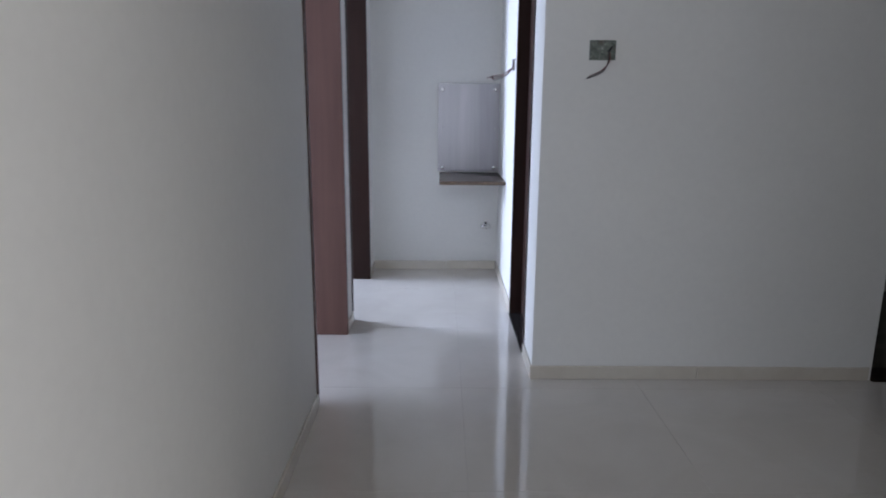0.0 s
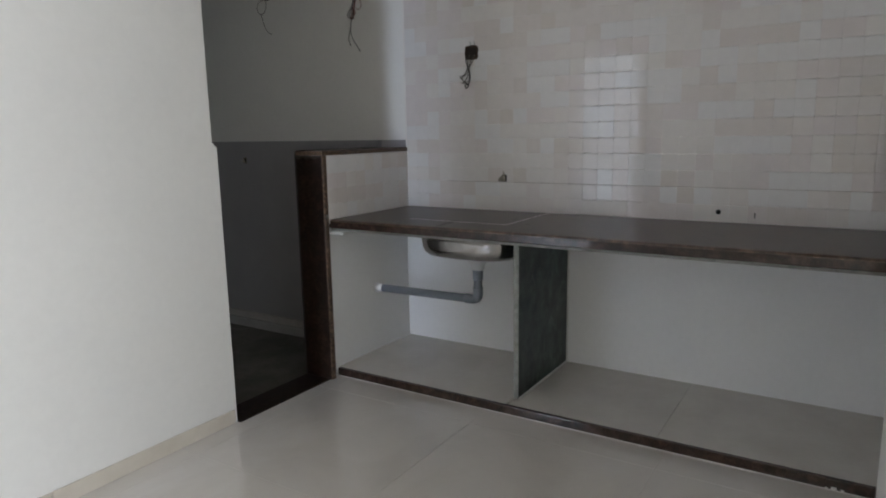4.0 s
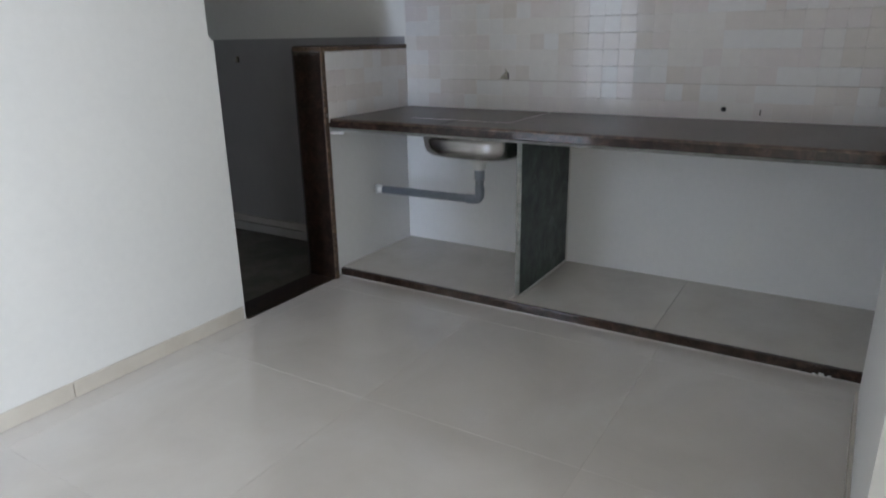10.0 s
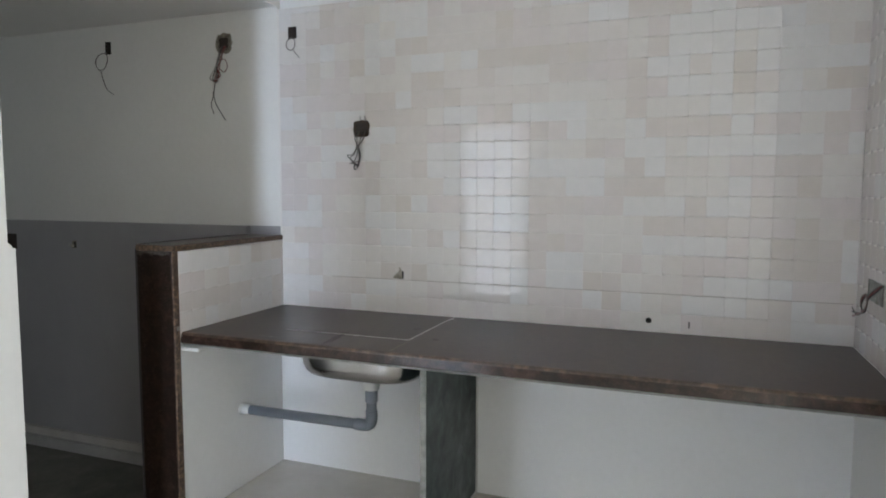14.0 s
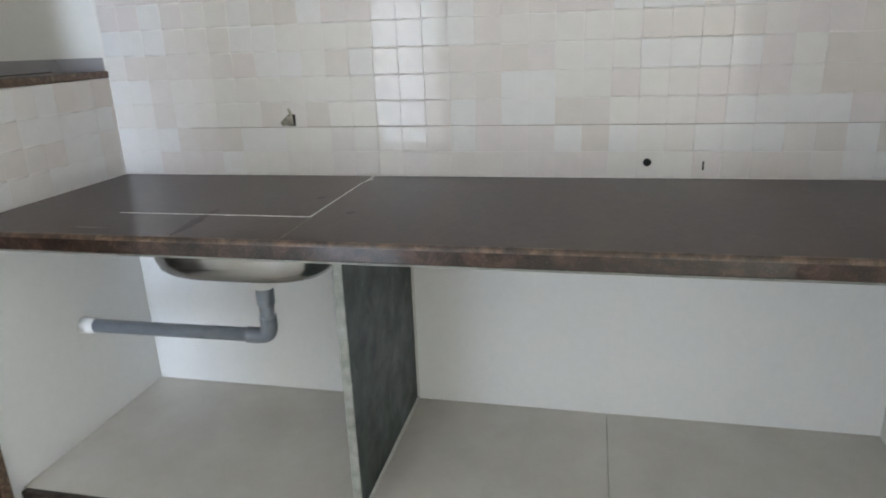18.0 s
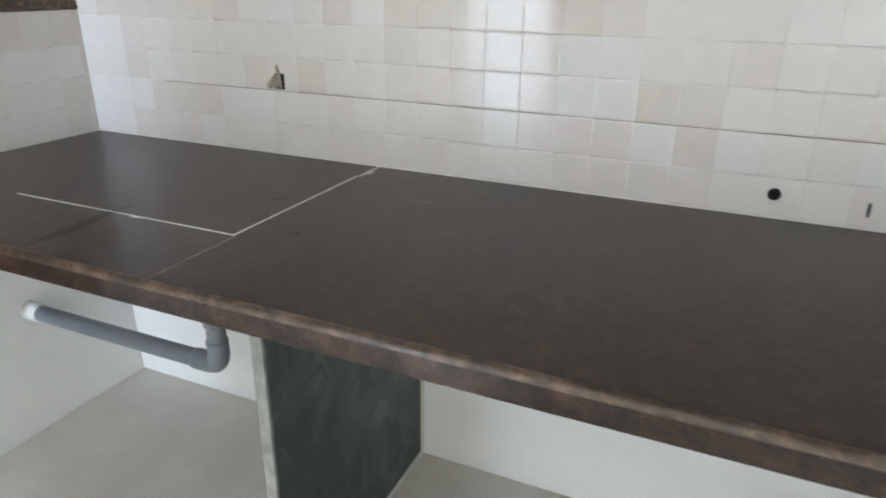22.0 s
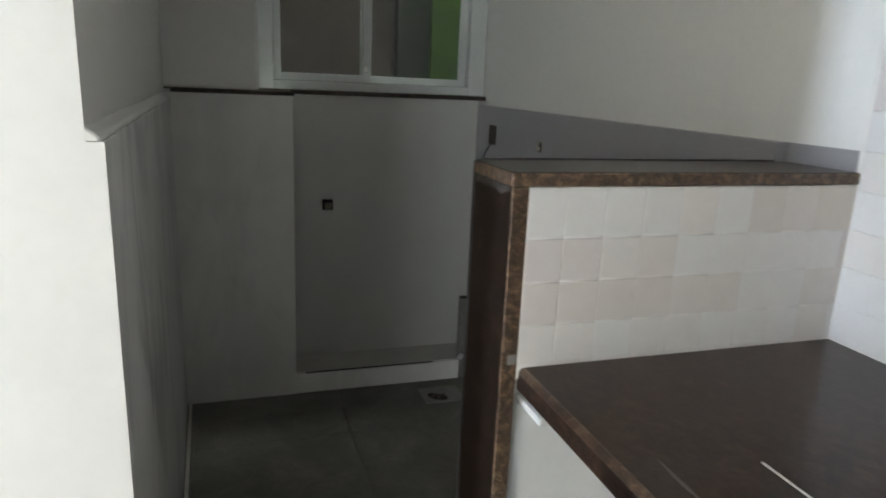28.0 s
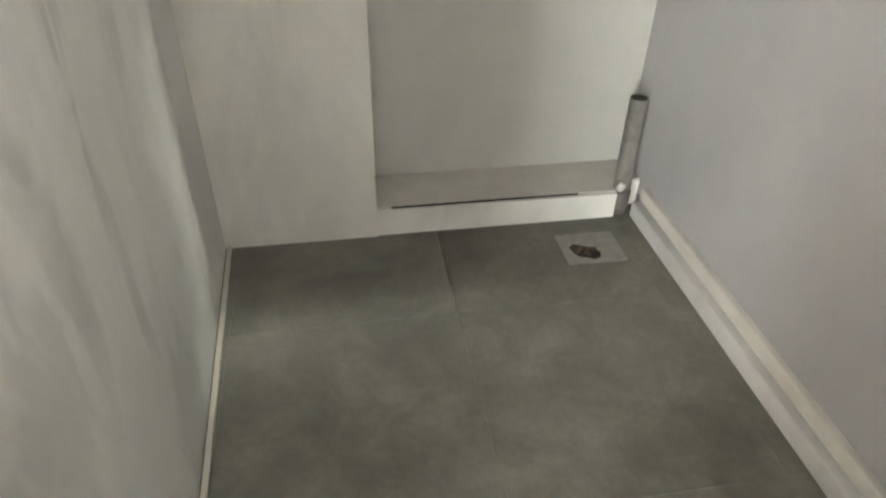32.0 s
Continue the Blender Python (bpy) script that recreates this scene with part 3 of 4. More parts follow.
# ---- kitchen: low wall, worktop, ledge ----
low_wall = tagged(new("low_wall"), "low wall with brown granite cover slabs and cream tiles", "low wall", kind="structure")
part("core", box(2.776, 3.4725, YP + 0.008, 3.0440, 0.79, 1.156), PAINT_RAW, low_wall, "white plastered core")
part("foot", box(2.776, KB + 0.02, YN, 3.0435, -0.10, 0.79), PAINT_RAW, low_wall, "white plastered foot")
part("cover_slab", box(2.7440, 3.4715, YP - 0.006, 3.0490, 1.158, 1.181, 0.0035, 2), [GRANITE], low_wall, "polished brown granite cover slab")
part("cover_edge", box(2.7435, 3.472, YP - 0.0085, YP - 0.006, 1.1580, 1.1795, 0.001, 1), GRANITE_RAW, low_wall, "rough speckled granite edge")
part("cover_edge", box(2.7415, 2.7440, YP - 0.006, 3.0490, 1.1580, 1.1795, 0.001, 1), GRANITE_RAW, low_wall, "rough speckled granite edge")
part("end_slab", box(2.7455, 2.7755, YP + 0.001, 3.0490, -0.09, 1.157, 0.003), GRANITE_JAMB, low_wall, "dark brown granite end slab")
part("end_edge", box(2.7460, 2.775, YP - 0.006, YP + 0.001, 0.0, 1.157, 0.001, 1), GRANITE_RAW, low_wall, "rough speckled granite edge")
random.seed(8)
smear_edge = bmesh.new()
top_row = [smear_edge.verts.new((2.7447, 2.884 + 0.0042 * k, 1.1565)) for k in range(40)]
low_row = [smear_edge.verts.new((2.7451, 2.884 + 0.0042 * k, random.uniform(1.139, 1.147) + 0.005 * math.sin(0.5 * k))) for k in range(40)]
for k in range(39):
    smear_edge.faces.new((top_row[k], low_row[k], low_row[k + 1], top_row[k + 1]))
part("cement_smear", smear_edge, SMEARED_CEMENT, low_wall, "thin grey cement smear under the cover slab")
arc = [(2.765 - 0.021 * math.sin(a), 1.163 + 0.021 * math.cos(a)) for a in (0, 0.26, 0.52, 0.79, 1.05, 1.31, 1.57)]
back_slab = bmesh.new()
outline = [(3.434, ZU), (3.434, 1.184)] + arc + [(2.744, ZU)]
near_ring = [back_slab.verts.new((x, 3.0495, z)) for x, z in outline]
far_ring = [back_slab.verts.new((x, 3.0565, z)) for x, z in outline]
back_slab.faces.new(near_ring)
back_slab.faces.new(far_ring[::-1])
for k in range(len(outline)):
    q = (k + 1) % len(outline)
    back_slab.faces.new((near_ring[k], near_ring[q], far_ring[q], far_ring[k]))
bmesh.ops.recalc_face_normals(back_slab, faces=back_slab.faces[:])
part("back_slab", back_slab, GREY_SLAB, low_wall, "dark grey polished back slab with a rounded corner")
structure("threshold", box(2.149, 2.7450, 2.886, 3.050, ZU - 0.02, 0.005, 0.004), GRANITE_JAMB, "dark brown granite threshold of the utility", "threshold")

worktop = tagged(new("worktop"), "long polished brown granite kitchen worktop, dusty, with a putty-filled cut", "worktop")


def slab(y0, y1, name="slab"):
    bm = box(XF, KX + 0.015, y0, y1, TOP - 0.044, TOP)
    for height, radius, steps in ((TOP, 0.011, 6), (TOP - 0.044, 0.004, 2)):
        edges = [e for e in bm.edges if all(abs(v.co.x - XF) < 1e-4 and abs(v.co.z - height) < 1e-4 for v in e.verts)]
        bmesh.ops.bevel(bm, geom=edges, offset=radius, segments=steps, affect="EDGES", profile=0.5)
    for f in bm.faces:
        c = f.calc_center_median()
        if c.x < XF + 0.0098:
            f.material_index = 2 if c.z > TOP - 0.0105 else 1
    bm.normal_update()
    return part(name, bm, [GRANITE, GRANITE_EDGE, GRANITE_WORN], worktop)


slab(YR + 0.004, 1.978)
slab(1.978, YP - 0.001)
part("support", box(XF + 0.038, KB, YQ + 0.001, YN - 0.001, TOP - 0.062, TOP - 0.0445, 0.002, 1), STONE_EDGE, worktop, "grey sawn stone underlay")
part("putty_line", box(2.9790, 2.9832, 1.986, 2.519, TOP - 0.001, TOP + 0.0008), CHALK, worktop, "white putty in the sink cut")
part("putty_line", box(2.9785, 3.381, 1.9818, 1.9858, TOP - 0.001, TOP + 0.0008), CHALK, worktop, "white putty in the sink cut")
part("joint", box(2.792, 2.978, 1.977, 1.9795, TOP - 0.001, TOP + 0.0004), CEMENT, worktop, "faint filled joint")
part("joint", box(3.381, KX, 1.977, 1.981, TOP - 0.001, TOP + 0.0006), CHALK, worktop, "faint filled joint")
part("putty_bead", box(KX - 0.004, KX + 0.004, YR, YP, TOP, TOP + 0.004, 0.001, 1), PUTTY, worktop, "white putty bead along the wall")
part("putty_bead", box(2.80, KX - 0.004, YP - 0.005, YP + 0.002, TOP, TOP + 0.003, 0.001, 1), PUTTY, worktop, "white putty bead along the wall")
part("putty_blob", box(XF + 0.012, XF + 0.10, YN - 0.105, YN - 0.002, TOP - 0.079, TOP - 0.0625, 0.007, 2), PUTTY, worktop, "white putty blob under the end")
part("putty_blob", box(XF + 0.016, XF + 0.10, YQ + 0.002, YQ + 0.06, TOP - 0.084, TOP - 0.0625, 0.008, 2), PUTTY, worktop, "white putty blob under the end")



def smear(name, points, width, mat, label, owner=worktop, z=TOP + 0.0005):
    """A thin uneven streak that tapers to both ends, lying on the worktop."""
    pts = [q.to_2d() for q in curved([(x, y, 0) for x, y in points], 6)]
    side = (pts[-1] - pts[0]).normalized().orthogonal()
    half = [width * 0.5 * (0.15 + math.sin(math.pi * k / (len(pts) - 1))) * random.uniform(0.6, 1.1) for k in range(len(pts))]
    ring = [p + side * h for p, h in zip(pts, half)] + [p - side * h for p, h in zip(pts, half)][::-1]
    return part(name, prism([tuple(q) for q in ring], z - 0.0004, z), mat, owner, label)


random.seed(3)
smear("scratch", [(3.281, 1.812), (3.280, 1.780), (3.279, 1.744)], 0.008, SCUFF, "pale scratch")
smear("scratch", [(2.845, 2.56), (2.842, 2.50), (2.843, 2.44)], 0.006, SCUFF_FAINT, "faint pale wipe mark")
smear("stain", [(2.800, 2.250), (2.880, 2.254), (2.960, 2.263), (3.030, 2.262)], 0.026, STAIN, "dark damp stain")
smear("stain", [(3.168, 2.048), (3.178, 2.034), (3.187, 2.020)], 0.015, STAIN, "dark damp stain")
smear("stain", [(3.016, 1.897), (3.028, 1.897), (3.040, 1.897)], 0.022, STAIN, "round dark stain")
smear("putty_flake", [(2.974, 2.215), (2.977, 2.200), (2.980, 2.180)], 0.005, CHALK, "white putty flake")
smear("putty_flake", [(3.404, 1.974), (3.418, 1.969), (3.434, 1.970)], 0.006, CHALK, "white putty flake")
flakes = bmesh.new()
for k in range(170):
    x, y, r = random.uniform(2.80, 3.02), random.gauss(2.06, 0.10), random.uniform(0.0004, 0.0011)
    if k > 120:
        x, y = random.uniform(2.81, 3.45), random.uniform(0.6, 2.8)
    if 0.5 < y < 2.85:
        vs = [flakes.verts.new((x + r * random.uniform(0.6, 1.3) * math.cos(a), y + r * 1.3 * math.sin(a), TOP + 0.0004)) for a in (0.3, 1.6, 2.9, 4.2, 5.4)]
        flakes.faces.new(vs)
tagged(part("dust_flakes", flakes, SCUFF, worktop), "pale specks of dust and putty", kind="stuff")
part("putty_smear", box(2.756, 2.773, YP - 0.0073, YP - 0.0060, TOP + 0.008, TOP + 0.026, 0.0006, 1), PATCH, low_wall, "thin grey putty smear at the worktop end")

ledge = tagged(new("storage_ledge"), "raised tiled ledge with a brown granite front below the worktop", "ledge", kind="structure")
part("bed", box(2.836, KB, YQ, YN, -0.009, 0.030), GROUT, ledge)
part("front_strip", box(2.814, 2.836, YQ, YN - 0.012, -0.004, 0.041, 0.004), GRANITE_EDGE, ledge, "brown granite front strip")
part("grout_line", box(2.8105, 2.8145, YQ + 0.002, YN - 0.02, -0.004, 0.0035, 0.0012, 1), CHALK, ledge, "uneven white grout line at the foot")
for y, r in ((0.596, 0.006), (0.622, 0.009), (0.645, 0.005)):
    part("putty_speck", box(2.8115, 2.815, y - r, y + r, 0.002, 0.002 + 1.2 * r, 0.001, 1), PUTTY, ledge, "white putty speck")
for y0, y1 in ((YQ + 0.002, 1.2385), (1.240, 1.880), (1.912, YN - 0.002)):
    part("tile", box(2.837, KB - 0.001, y0, y1, 0.030, 0.040, 0.001, 1), LEDGE_TILE, ledge)

partition = tagged(new("stone_partition"), "dark green stone partition slab under the worktop", "partition")
part("slab", box(2.912, KB - 0.001, 1.884, 1.909, 0.0405, TOP - 0.063, 0.002, 1), KADAPPA, partition)
part("sawn_edge", box(2.906, 2.912, 1.8845, 1.9085, 0.0405, TOP - 0.063, 0.001, 1), STONE_EDGE, partition, "pale sawn front edge")
part("putty_bead", box(2.91, KB, 1.875, 1.884, 0.0402, 0.048, 0.003, 2), PUTTY, partition, "white putty bead at the foot")
part("putty_bead", box(KB - 0.008, KB, 1.875, 1.884, 0.05, TOP - 0.07, 0.003, 2), PUTTY, partition, "white putty bead at the back")

# sink and drain


def sink_bowl():
    """A pressed bowl with rounded corners, its flange under the worktop."""
    bm = bmesh.new()
    cx, cy, segs = 3.165, 2.230, 48
    rows = []
    for hx, hy, z, p in ((0.240, 0.300, 0.7755, 6), (0.240, 0.300, 0.773, 6), (0.210, 0.262, 0.772, 5), (0.2065, 0.255, 0.731, 4.7), (0.2045, 0.252, 0.699, 4.5), (0.200, 0.247, 0.675, 4.1), (0.187, 0.234, 0.658, 3.7), (0.158, 0.204, 0.648, 3.2), (0.115, 0.150, 0.642, 2.7), (0.045, 0.045, 0.635, 2)):
        ring = []
        for k in range(segs):
            a = 2 * math.pi * k / segs
            c, s = math.cos(a), math.sin(a)
            ring.append(bm.verts.new((cx + hx * math.copysign(abs(c) ** (2 / p), c), cy + hy * math.copysign(abs(s) ** (2 / p), s), z)))
        rows.append(ring)
    for q, s in zip(rows, rows[1:]):
        for k in range(segs):
            bm.faces.new((q[k], q[(k + 1) % segs], s[(k + 1) % segs], s[k]))
    bm.faces.new(rows[0][::-1])
    bm.faces.new(rows[-1])
    bmesh.ops.recalc_face_normals(bm, faces=bm.faces[:])
    for f in bm.faces:
        f.smooth = True
    return bm


sink = tagged(new("sink"), "stainless steel sink bowl hung under the granite worktop", "sink")
part("bowl", sink_bowl(), STEEL, sink)
part("waste_nut", lathe([(0.030, 0), (0.034, 0.004), (0.034, 0.030), (0.046, 0.036), (0.056, 0.056), (0.050, 0.064)], 20, (3.165, 2.236, 0.570)), PVC_WHITE, sink, "white plastic waste nut")
part("socket", lathe([(0.0235, 0), (0.0265, 0.004), (0.0265, 0.050), (0.0235, 0.056)], 20, (3.165, 2.236, 0.516)), PVC_GREY, sink, "grey drain pipe socket")
bend = [(3.165, 2.236, 0.560), (3.165, 2.236, 0.455), (3.166, 2.239, 0.432), (3.167, 2.249, 0.418), (3.168, 2.266, 0.413), (3.169, 2.291, 0.412)]
part("drain_pipe", tube(bend[:1] + curved(bend[1:], 4) + [(3.180, 2.862, 0.402)], 0.0215, 16), PVC_GREY, sink, "grey plastic drain pipe with a bend")
part("elbow", tube(curved([(3.165, 2.236, 0.480), (3.165, 2.236, 0.442), (3.166, 2.245, 0.421), (3.168, 2.268, 0.413), (3.169, 2.311, 0.4115)], 5), 0.0250, 16), PVC_GREY, sink, "grey pipe elbow")
part("wall_collar", tube([(3.180, 2.855, 0.4022), (3.181, 2.906, 0.4010)], 0.026, 16), PVC_WHITE, sink, "white collar at the wall")

# ---- electrical boxes with loose wires ----


def ragged_rim(parent, face, y0, y1, z0, z1, reach, mat, label):
    """A thin broken ring of cement or dirt round a box in a wall that looks along -x."""
    bm = bmesh.new()
    cy, cz, count = (y0 + y1) / 2, (z0 + z1) / 2, 22
    rings = [[], [], []]
    for k in range(count):
        a = 2 * math.pi * k / count
        c, q = math.cos(a), math.sin(a)
        grow = 1 / max(abs(c) / ((y1 - y0) / 2), abs(q) / ((z1 - z0) / 2))
        for ring, extra, depth in zip(rings, (-0.004, reach * random.uniform(0.1, 0.6), reach * random.uniform(0.6, 1.2)), (0.0030, random.uniform(0.002, 0.005), 0.0002)):
            ring.append(bm.verts.new((face - depth, cy + c * (grow + extra), cz + q * (grow + extra))))
    for lo, hi in zip(rings, rings[1:]):
        for k in range(count):
            bm.faces.new((lo[k], lo[(k + 1) % count], hi[(k + 1) % count], hi[k]))
    bmesh.ops.recalc_face_normals(bm, faces=bm.faces[:])
    return part("broken_rim", bm, mat, parent, label)


def wire(parent, points, mat, r=0.0016):
    return part("wire", tube(curved(points, 6), r, 6), mat, parent)


def wall_box(name, label, side, u0, u1, z0, z1, face, mat, depth=0.028, lip=0.004):
    """A metal box sunk in a wall: side is 'x-', 'y-' or 'y+', the way its mouth looks."""
    ob = tagged(new(name), label, "switch box", group="wall boxes with loose wires")

    def slab_at(a0, a1, b0, b1, d0, d1):
        if side == "x-":
            return box(face - d1, face - d0, a0, a1, b0, b1, 0.0008, 1)
        if side == "x+":
            return box(face + d0, face + d1, a0, a1, b0, b1, 0.0008, 1)
        s = -1 if side == "y-" else 1
        lo, hi = sorted((face + s * d0, face + s * d1))
        return box(a0, a1, lo, hi, b0, b1, 0.0008, 1)

    w = 0.0025
    part("back", slab_at(u0, u1, z0, z1, 0.0006, 0.0020), mat, ob)
    part("side", slab_at(u0 - w, u0, z0 - w, z1 + w, 0.0005, lip), mat, ob)
    part("side", slab_at(u1, u1 + w, z0 - w, z1 + w, 0.0005, lip), mat, ob)
    part("side", slab_at(u0, u1, z0 - w, z0, 0.0005, lip), mat, ob)
    part("side", slab_at(u0, u1, z1, z1 + w, 0.0005, lip), mat, ob)
    return ob


b = wall_box("switch_box", "grey-green metal switch box with loose wires in painted wall", "y-", 0.772, 0.876, 1.420, 1.494, YW, GALV)
for dx, m, r in ((0.0, WIRE_BLACK, 0.0), (0.004, WIRE_RED, 0.006), (-0.003, WIRE_GREY, -0.005)):
    wire(b, [(0.850 + dx, YW - 0.003, 1.452), (0.846 + dx, YW - 0.030, 1.425), (0.838 + dx, YW - 0.036, 1.395 + r), (0.815, YW - 0.030, 1.368 + r), (0.760 + r, YW - 0.026, 1.345 + r)], m)
wire(b, [(0.864, YW - 0.002, 1.470), (0.855, YW - 0.012, 1.462), (0.847, YW - 0.010, 1.449)], WIRE_BLACK, 0.004)

b = wall_box("socket_box", "grey mottled metal socket box with curled red and black wires", "y+", 3.111, 3.287, 1.043, 1.107, YR + 0.0065, GALV)
WF = YR + 0.040
for k, m in enumerate((WIRE_BLACK, WIRE_RED, WIRE_GREY)):
    e = 0.004 * (k - 1)
    tail = ((3.355, 0.985), (3.340, 0.972), (3.357, 1.000))[k]
    wire(b, [(3.122 + 0.008 * k, YR + 0.008, 1.104), (3.128 + 0.006 * k, YR + 0.025, 1.086 + e), (3.142, WF, 1.064 + e), (3.150 - e, WF + 0.004, 1.030), (3.180, WF + 0.006, 1.014 + e), (3.214 + e, WF + 0.004, 1.028),
             (3.224 + 2 * e, WF, 1.046 + e), (3.192, WF - 0.003, 1.066 + e), (3.156 - e, WF, 1.056), (3.152, WF + 0.003, 1.028 + e), (3.182, WF + 0.006, 1.011 + e * 0.5), (3.280, WF, 0.990 - e), (tail[0], WF, tail[1])], m, 0.0021)

b = wall_box("socket_box", "small dark socket box with hanging wire loops in tiles", "x-", 2.402, 2.470, 1.648, 1.708, KX - 0.006, BOX_DARK)
for k, m in enumerate((WIRE_GREY, WIRE_BLACK, WIRE_GREY, WIRE_BLACK)):
    s = (-1, -0.4, 0.5, 1)[k]
    wire(b, [(KX - 0.008, 2.436 + 0.02 * s, 1.665), (KX - 0.026, 2.438 + 0.022 * s, 1.632), (KX - 0.034, 2.440 + 0.006 * s, 1.598), (KX - 0.032, 2.452 + 0.016 * s, 1.560),
             (KX - 0.026, 2.470 + 0.028 * s, 1.530 + 0.008 * k), (KX - 0.020, 2.490 - 0.012 * k, 1.520 - 0.003 * k)], m, 0.0022)
wire(b, [(KX - 0.03, 2.440, 1.600), (KX - 0.034, 2.430, 1.55), (KX - 0.03, 2.444, 1.505), (KX - 0.03, 2.458, 1.492), (KX - 0.03, 2.462, 1.508), (KX - 0.03, 2.448, 1.514), (KX - 0.03, 2.444, 1.500)], WIRE_BLACK, 0.0030)
random.seed(21)
ragged_rim(b, KX - 0.006, 2.402, 2.470, 1.648, 1.708, 0.009, RUBBLE, "broken brown rim of dirt")
for y in (2.412, 2.436):
    wire(b, [(KX - 0.008, y, 1.706), (KX - 0.012, y + 0.003, 1.722), (KX - 0.010, y + 0.006, 1.734)], WIRE_BLACK)

b = wall_box("lamp_point", "small dark box with a hanging wire loop high on the tiles", "x-", 2.776, 2.816, 2.108, 2.158, KX - 0.006, BOX_DARK)
wire(b, [(KX - 0.008, 2.80, 2.112), (KX - 0.02, 2.816, 2.095), (KX - 0.02, 2.822, 2.068), (KX - 0.02, 2.800, 2.050), (KX - 0.02, 2.778, 2.062), (KX - 0.02, 2.776, 2.088), (KX - 0.014, 2.790, 2.110)], WIRE_GREY, 0.002)
wire(b, [(KX - 0.02, 2.785, 2.055), (KX - 0.02, 2.772, 2.035), (KX - 0.018, 2.752, 2.012)], WIRE_GREY, 0.0018)

XU = 3.4735
b = wall_box("socket_box", "rough dark socket box with a knot of red wires", "x-", 3.160, 3.222, 2.085, 2.145, XU, BOX_DARK)
ragged_rim(b, XU, 3.160, 3.222, 2.085, 2.145, 0.020, CEMENT, "broken cement rim")
for k, m in enumerate((WIRE_RED, WIRE_RED, WIRE_BLACK, WIRE_GREY)):
    s = (k - 1.5) * 0.008
    wire(b, [(XU - 0.004, 3.19 + s, 2.10), (XU - 0.022, 3.195 + s, 2.06), (XU - 0.03, 3.21 + s, 1.995), (XU - 0.03, 3.232 + s * 2, 1.945), (XU - 0.03, 3.222 - s, 1.925), (XU - 0.03, 3.206 + s, 1.955), (XU - 0.028, 3.214, 1.99)], m, 0.0022)
wire(b, [(XU - 0.03, 3.195, 2.03), (XU - 0.03, 3.165, 2.03), (XU - 0.03, 3.150, 1.995), (XU - 0.03, 3.172, 1.97), (XU - 0.028, 3.20, 1.99)], WIRE_RED, 0.0018)
wire(b, [(XU - 0.03, 3.225, 1.93), (XU - 0.02, 3.245, 1.87), (XU - 0.018, 3.262, 1.82), (XU - 0.016, 3.250, 1.775)], WIRE_GREY, 0.0018)
wire(b, [(XU - 0.03, 3.240, 1.88), (XU - 0.02, 3.232, 1.82), (XU - 0.018, 3.200, 1.77), (XU - 0.016, 3.180, 1.74)], WIRE_BLACK, 0.0018)

b = wall_box("lamp_point", "small dark box with a hanging wire loop on the wall", "x-", 3.925, 3.957, 2.115, 2.175, XU, BOX_DARK)
wire(b, [(XU - 0.004, 3.945, 2.12), (XU - 0.02, 3.985, 2.11), (XU - 0.024, 4.010, 2.07), (XU - 0.024, 3.985, 2.03), (XU - 0.024, 3.945, 2.04), (XU - 0.02, 3.930, 2.08), (XU - 0.01, 3.945, 2.115)], WIRE_GREY, 0.002)
wire(b, [(XU - 0.024, 3.975, 2.03), (XU - 0.02, 3.965, 1.98), (XU - 0.018, 3.94, 1.925), (XU - 0.016, 3.90, 1.90)], WIRE_GREY, 0.0018)

XD = 3.435
b = wall_box("switch_box", "small dark box with one black wire above the low wall", "x-", 4.655, 4.730, 1.060, 1.140, XD, BOX_DARK)
wire(b, [(XD - 0.004, 4.69, 1.065), (XD - 0.02, 4.72, 1.02), (XD - 0.024, 4.745, 0.95), (XD - 0.022, 4.735, 0.87), (XD - 0.02, 4.715, 0.845)], WIRE_BLACK, 0.0026)
wire(b, [(XD - 0.022, 4.735, 0.87), (XD - 0.02, 4.752, 0.835), (XD - 0.018, 4.748, 0.78)], WIRE_BLACK, 0.0026)
for dx in (0.0, 0.008):
    wire(b, [(XD - 0.022, 4.735, 0.87 + dx), (XD - 0.026, 4.712 - dx, 0.858), (XD - 0.024, 4.700 - dx, 0.835)], WIRE_BLACK, 0.0022)

stub = tagged(new("water_outlet"), "capped water outlet stub with broken grout round it", "pipe stub")
part("rim", box(XD - 0.002, XD, 4.186, 4.218, 1.074, 1.116, 0.0008, 1), CEMENT, stub, "grey cement patch")
part("hole", box(XD - 0.0028, XD - 0.0018, 4.190, 4.203, 1.080, 1.110, 0.0004, 1), HOLE, stub, "dark gap")
part("plug", tube([(XD, 4.208, 1.088), (XD - 0.014, 4.208, 1.088)], 0.008, 12), CEMENT_PALE, stub, "dirty pale plug")
part("putty_smear", box(XD - 0.0012, XD, 4.219, 4.250, 1.084, 1.100, 0.0005, 1), STRIP, stub, "thin white putty smear")

point = tagged(new("water_outlet"), "square cut hole with cement stuffing in the kitchen tiles", "outlet hole")
part("hole", box(KX - 0.0075, KX - 0.0055, 2.226, 2.252, 0.996, 1.032, 0.0004, 1), HOLE, point, "dark hole")
part("stuffing", tube(curved([(KX - 0.008, 2.252, 1.000), (KX - 0.010, 2.245, 1.022), (KX - 0.009, 2.258, 1.012), (KX - 0.008, 2.270, 1.002)], 4), 0.009, 7), CEMENT_PALE, point, "dirty cement stuffing")
part("stuffing", tube(curved([(KX - 0.008, 2.236, 0.998), (KX - 0.010, 2.239, 1.030), (KX - 0.009, 2.246, 1.050)], 4), 0.004, 7), CEMENT_PALE, point, "dirty cement stuffing")
gas = tagged(new("gas_pipe_hole"), "round dark pipe hole drilled just above the worktop", "pipe hole")
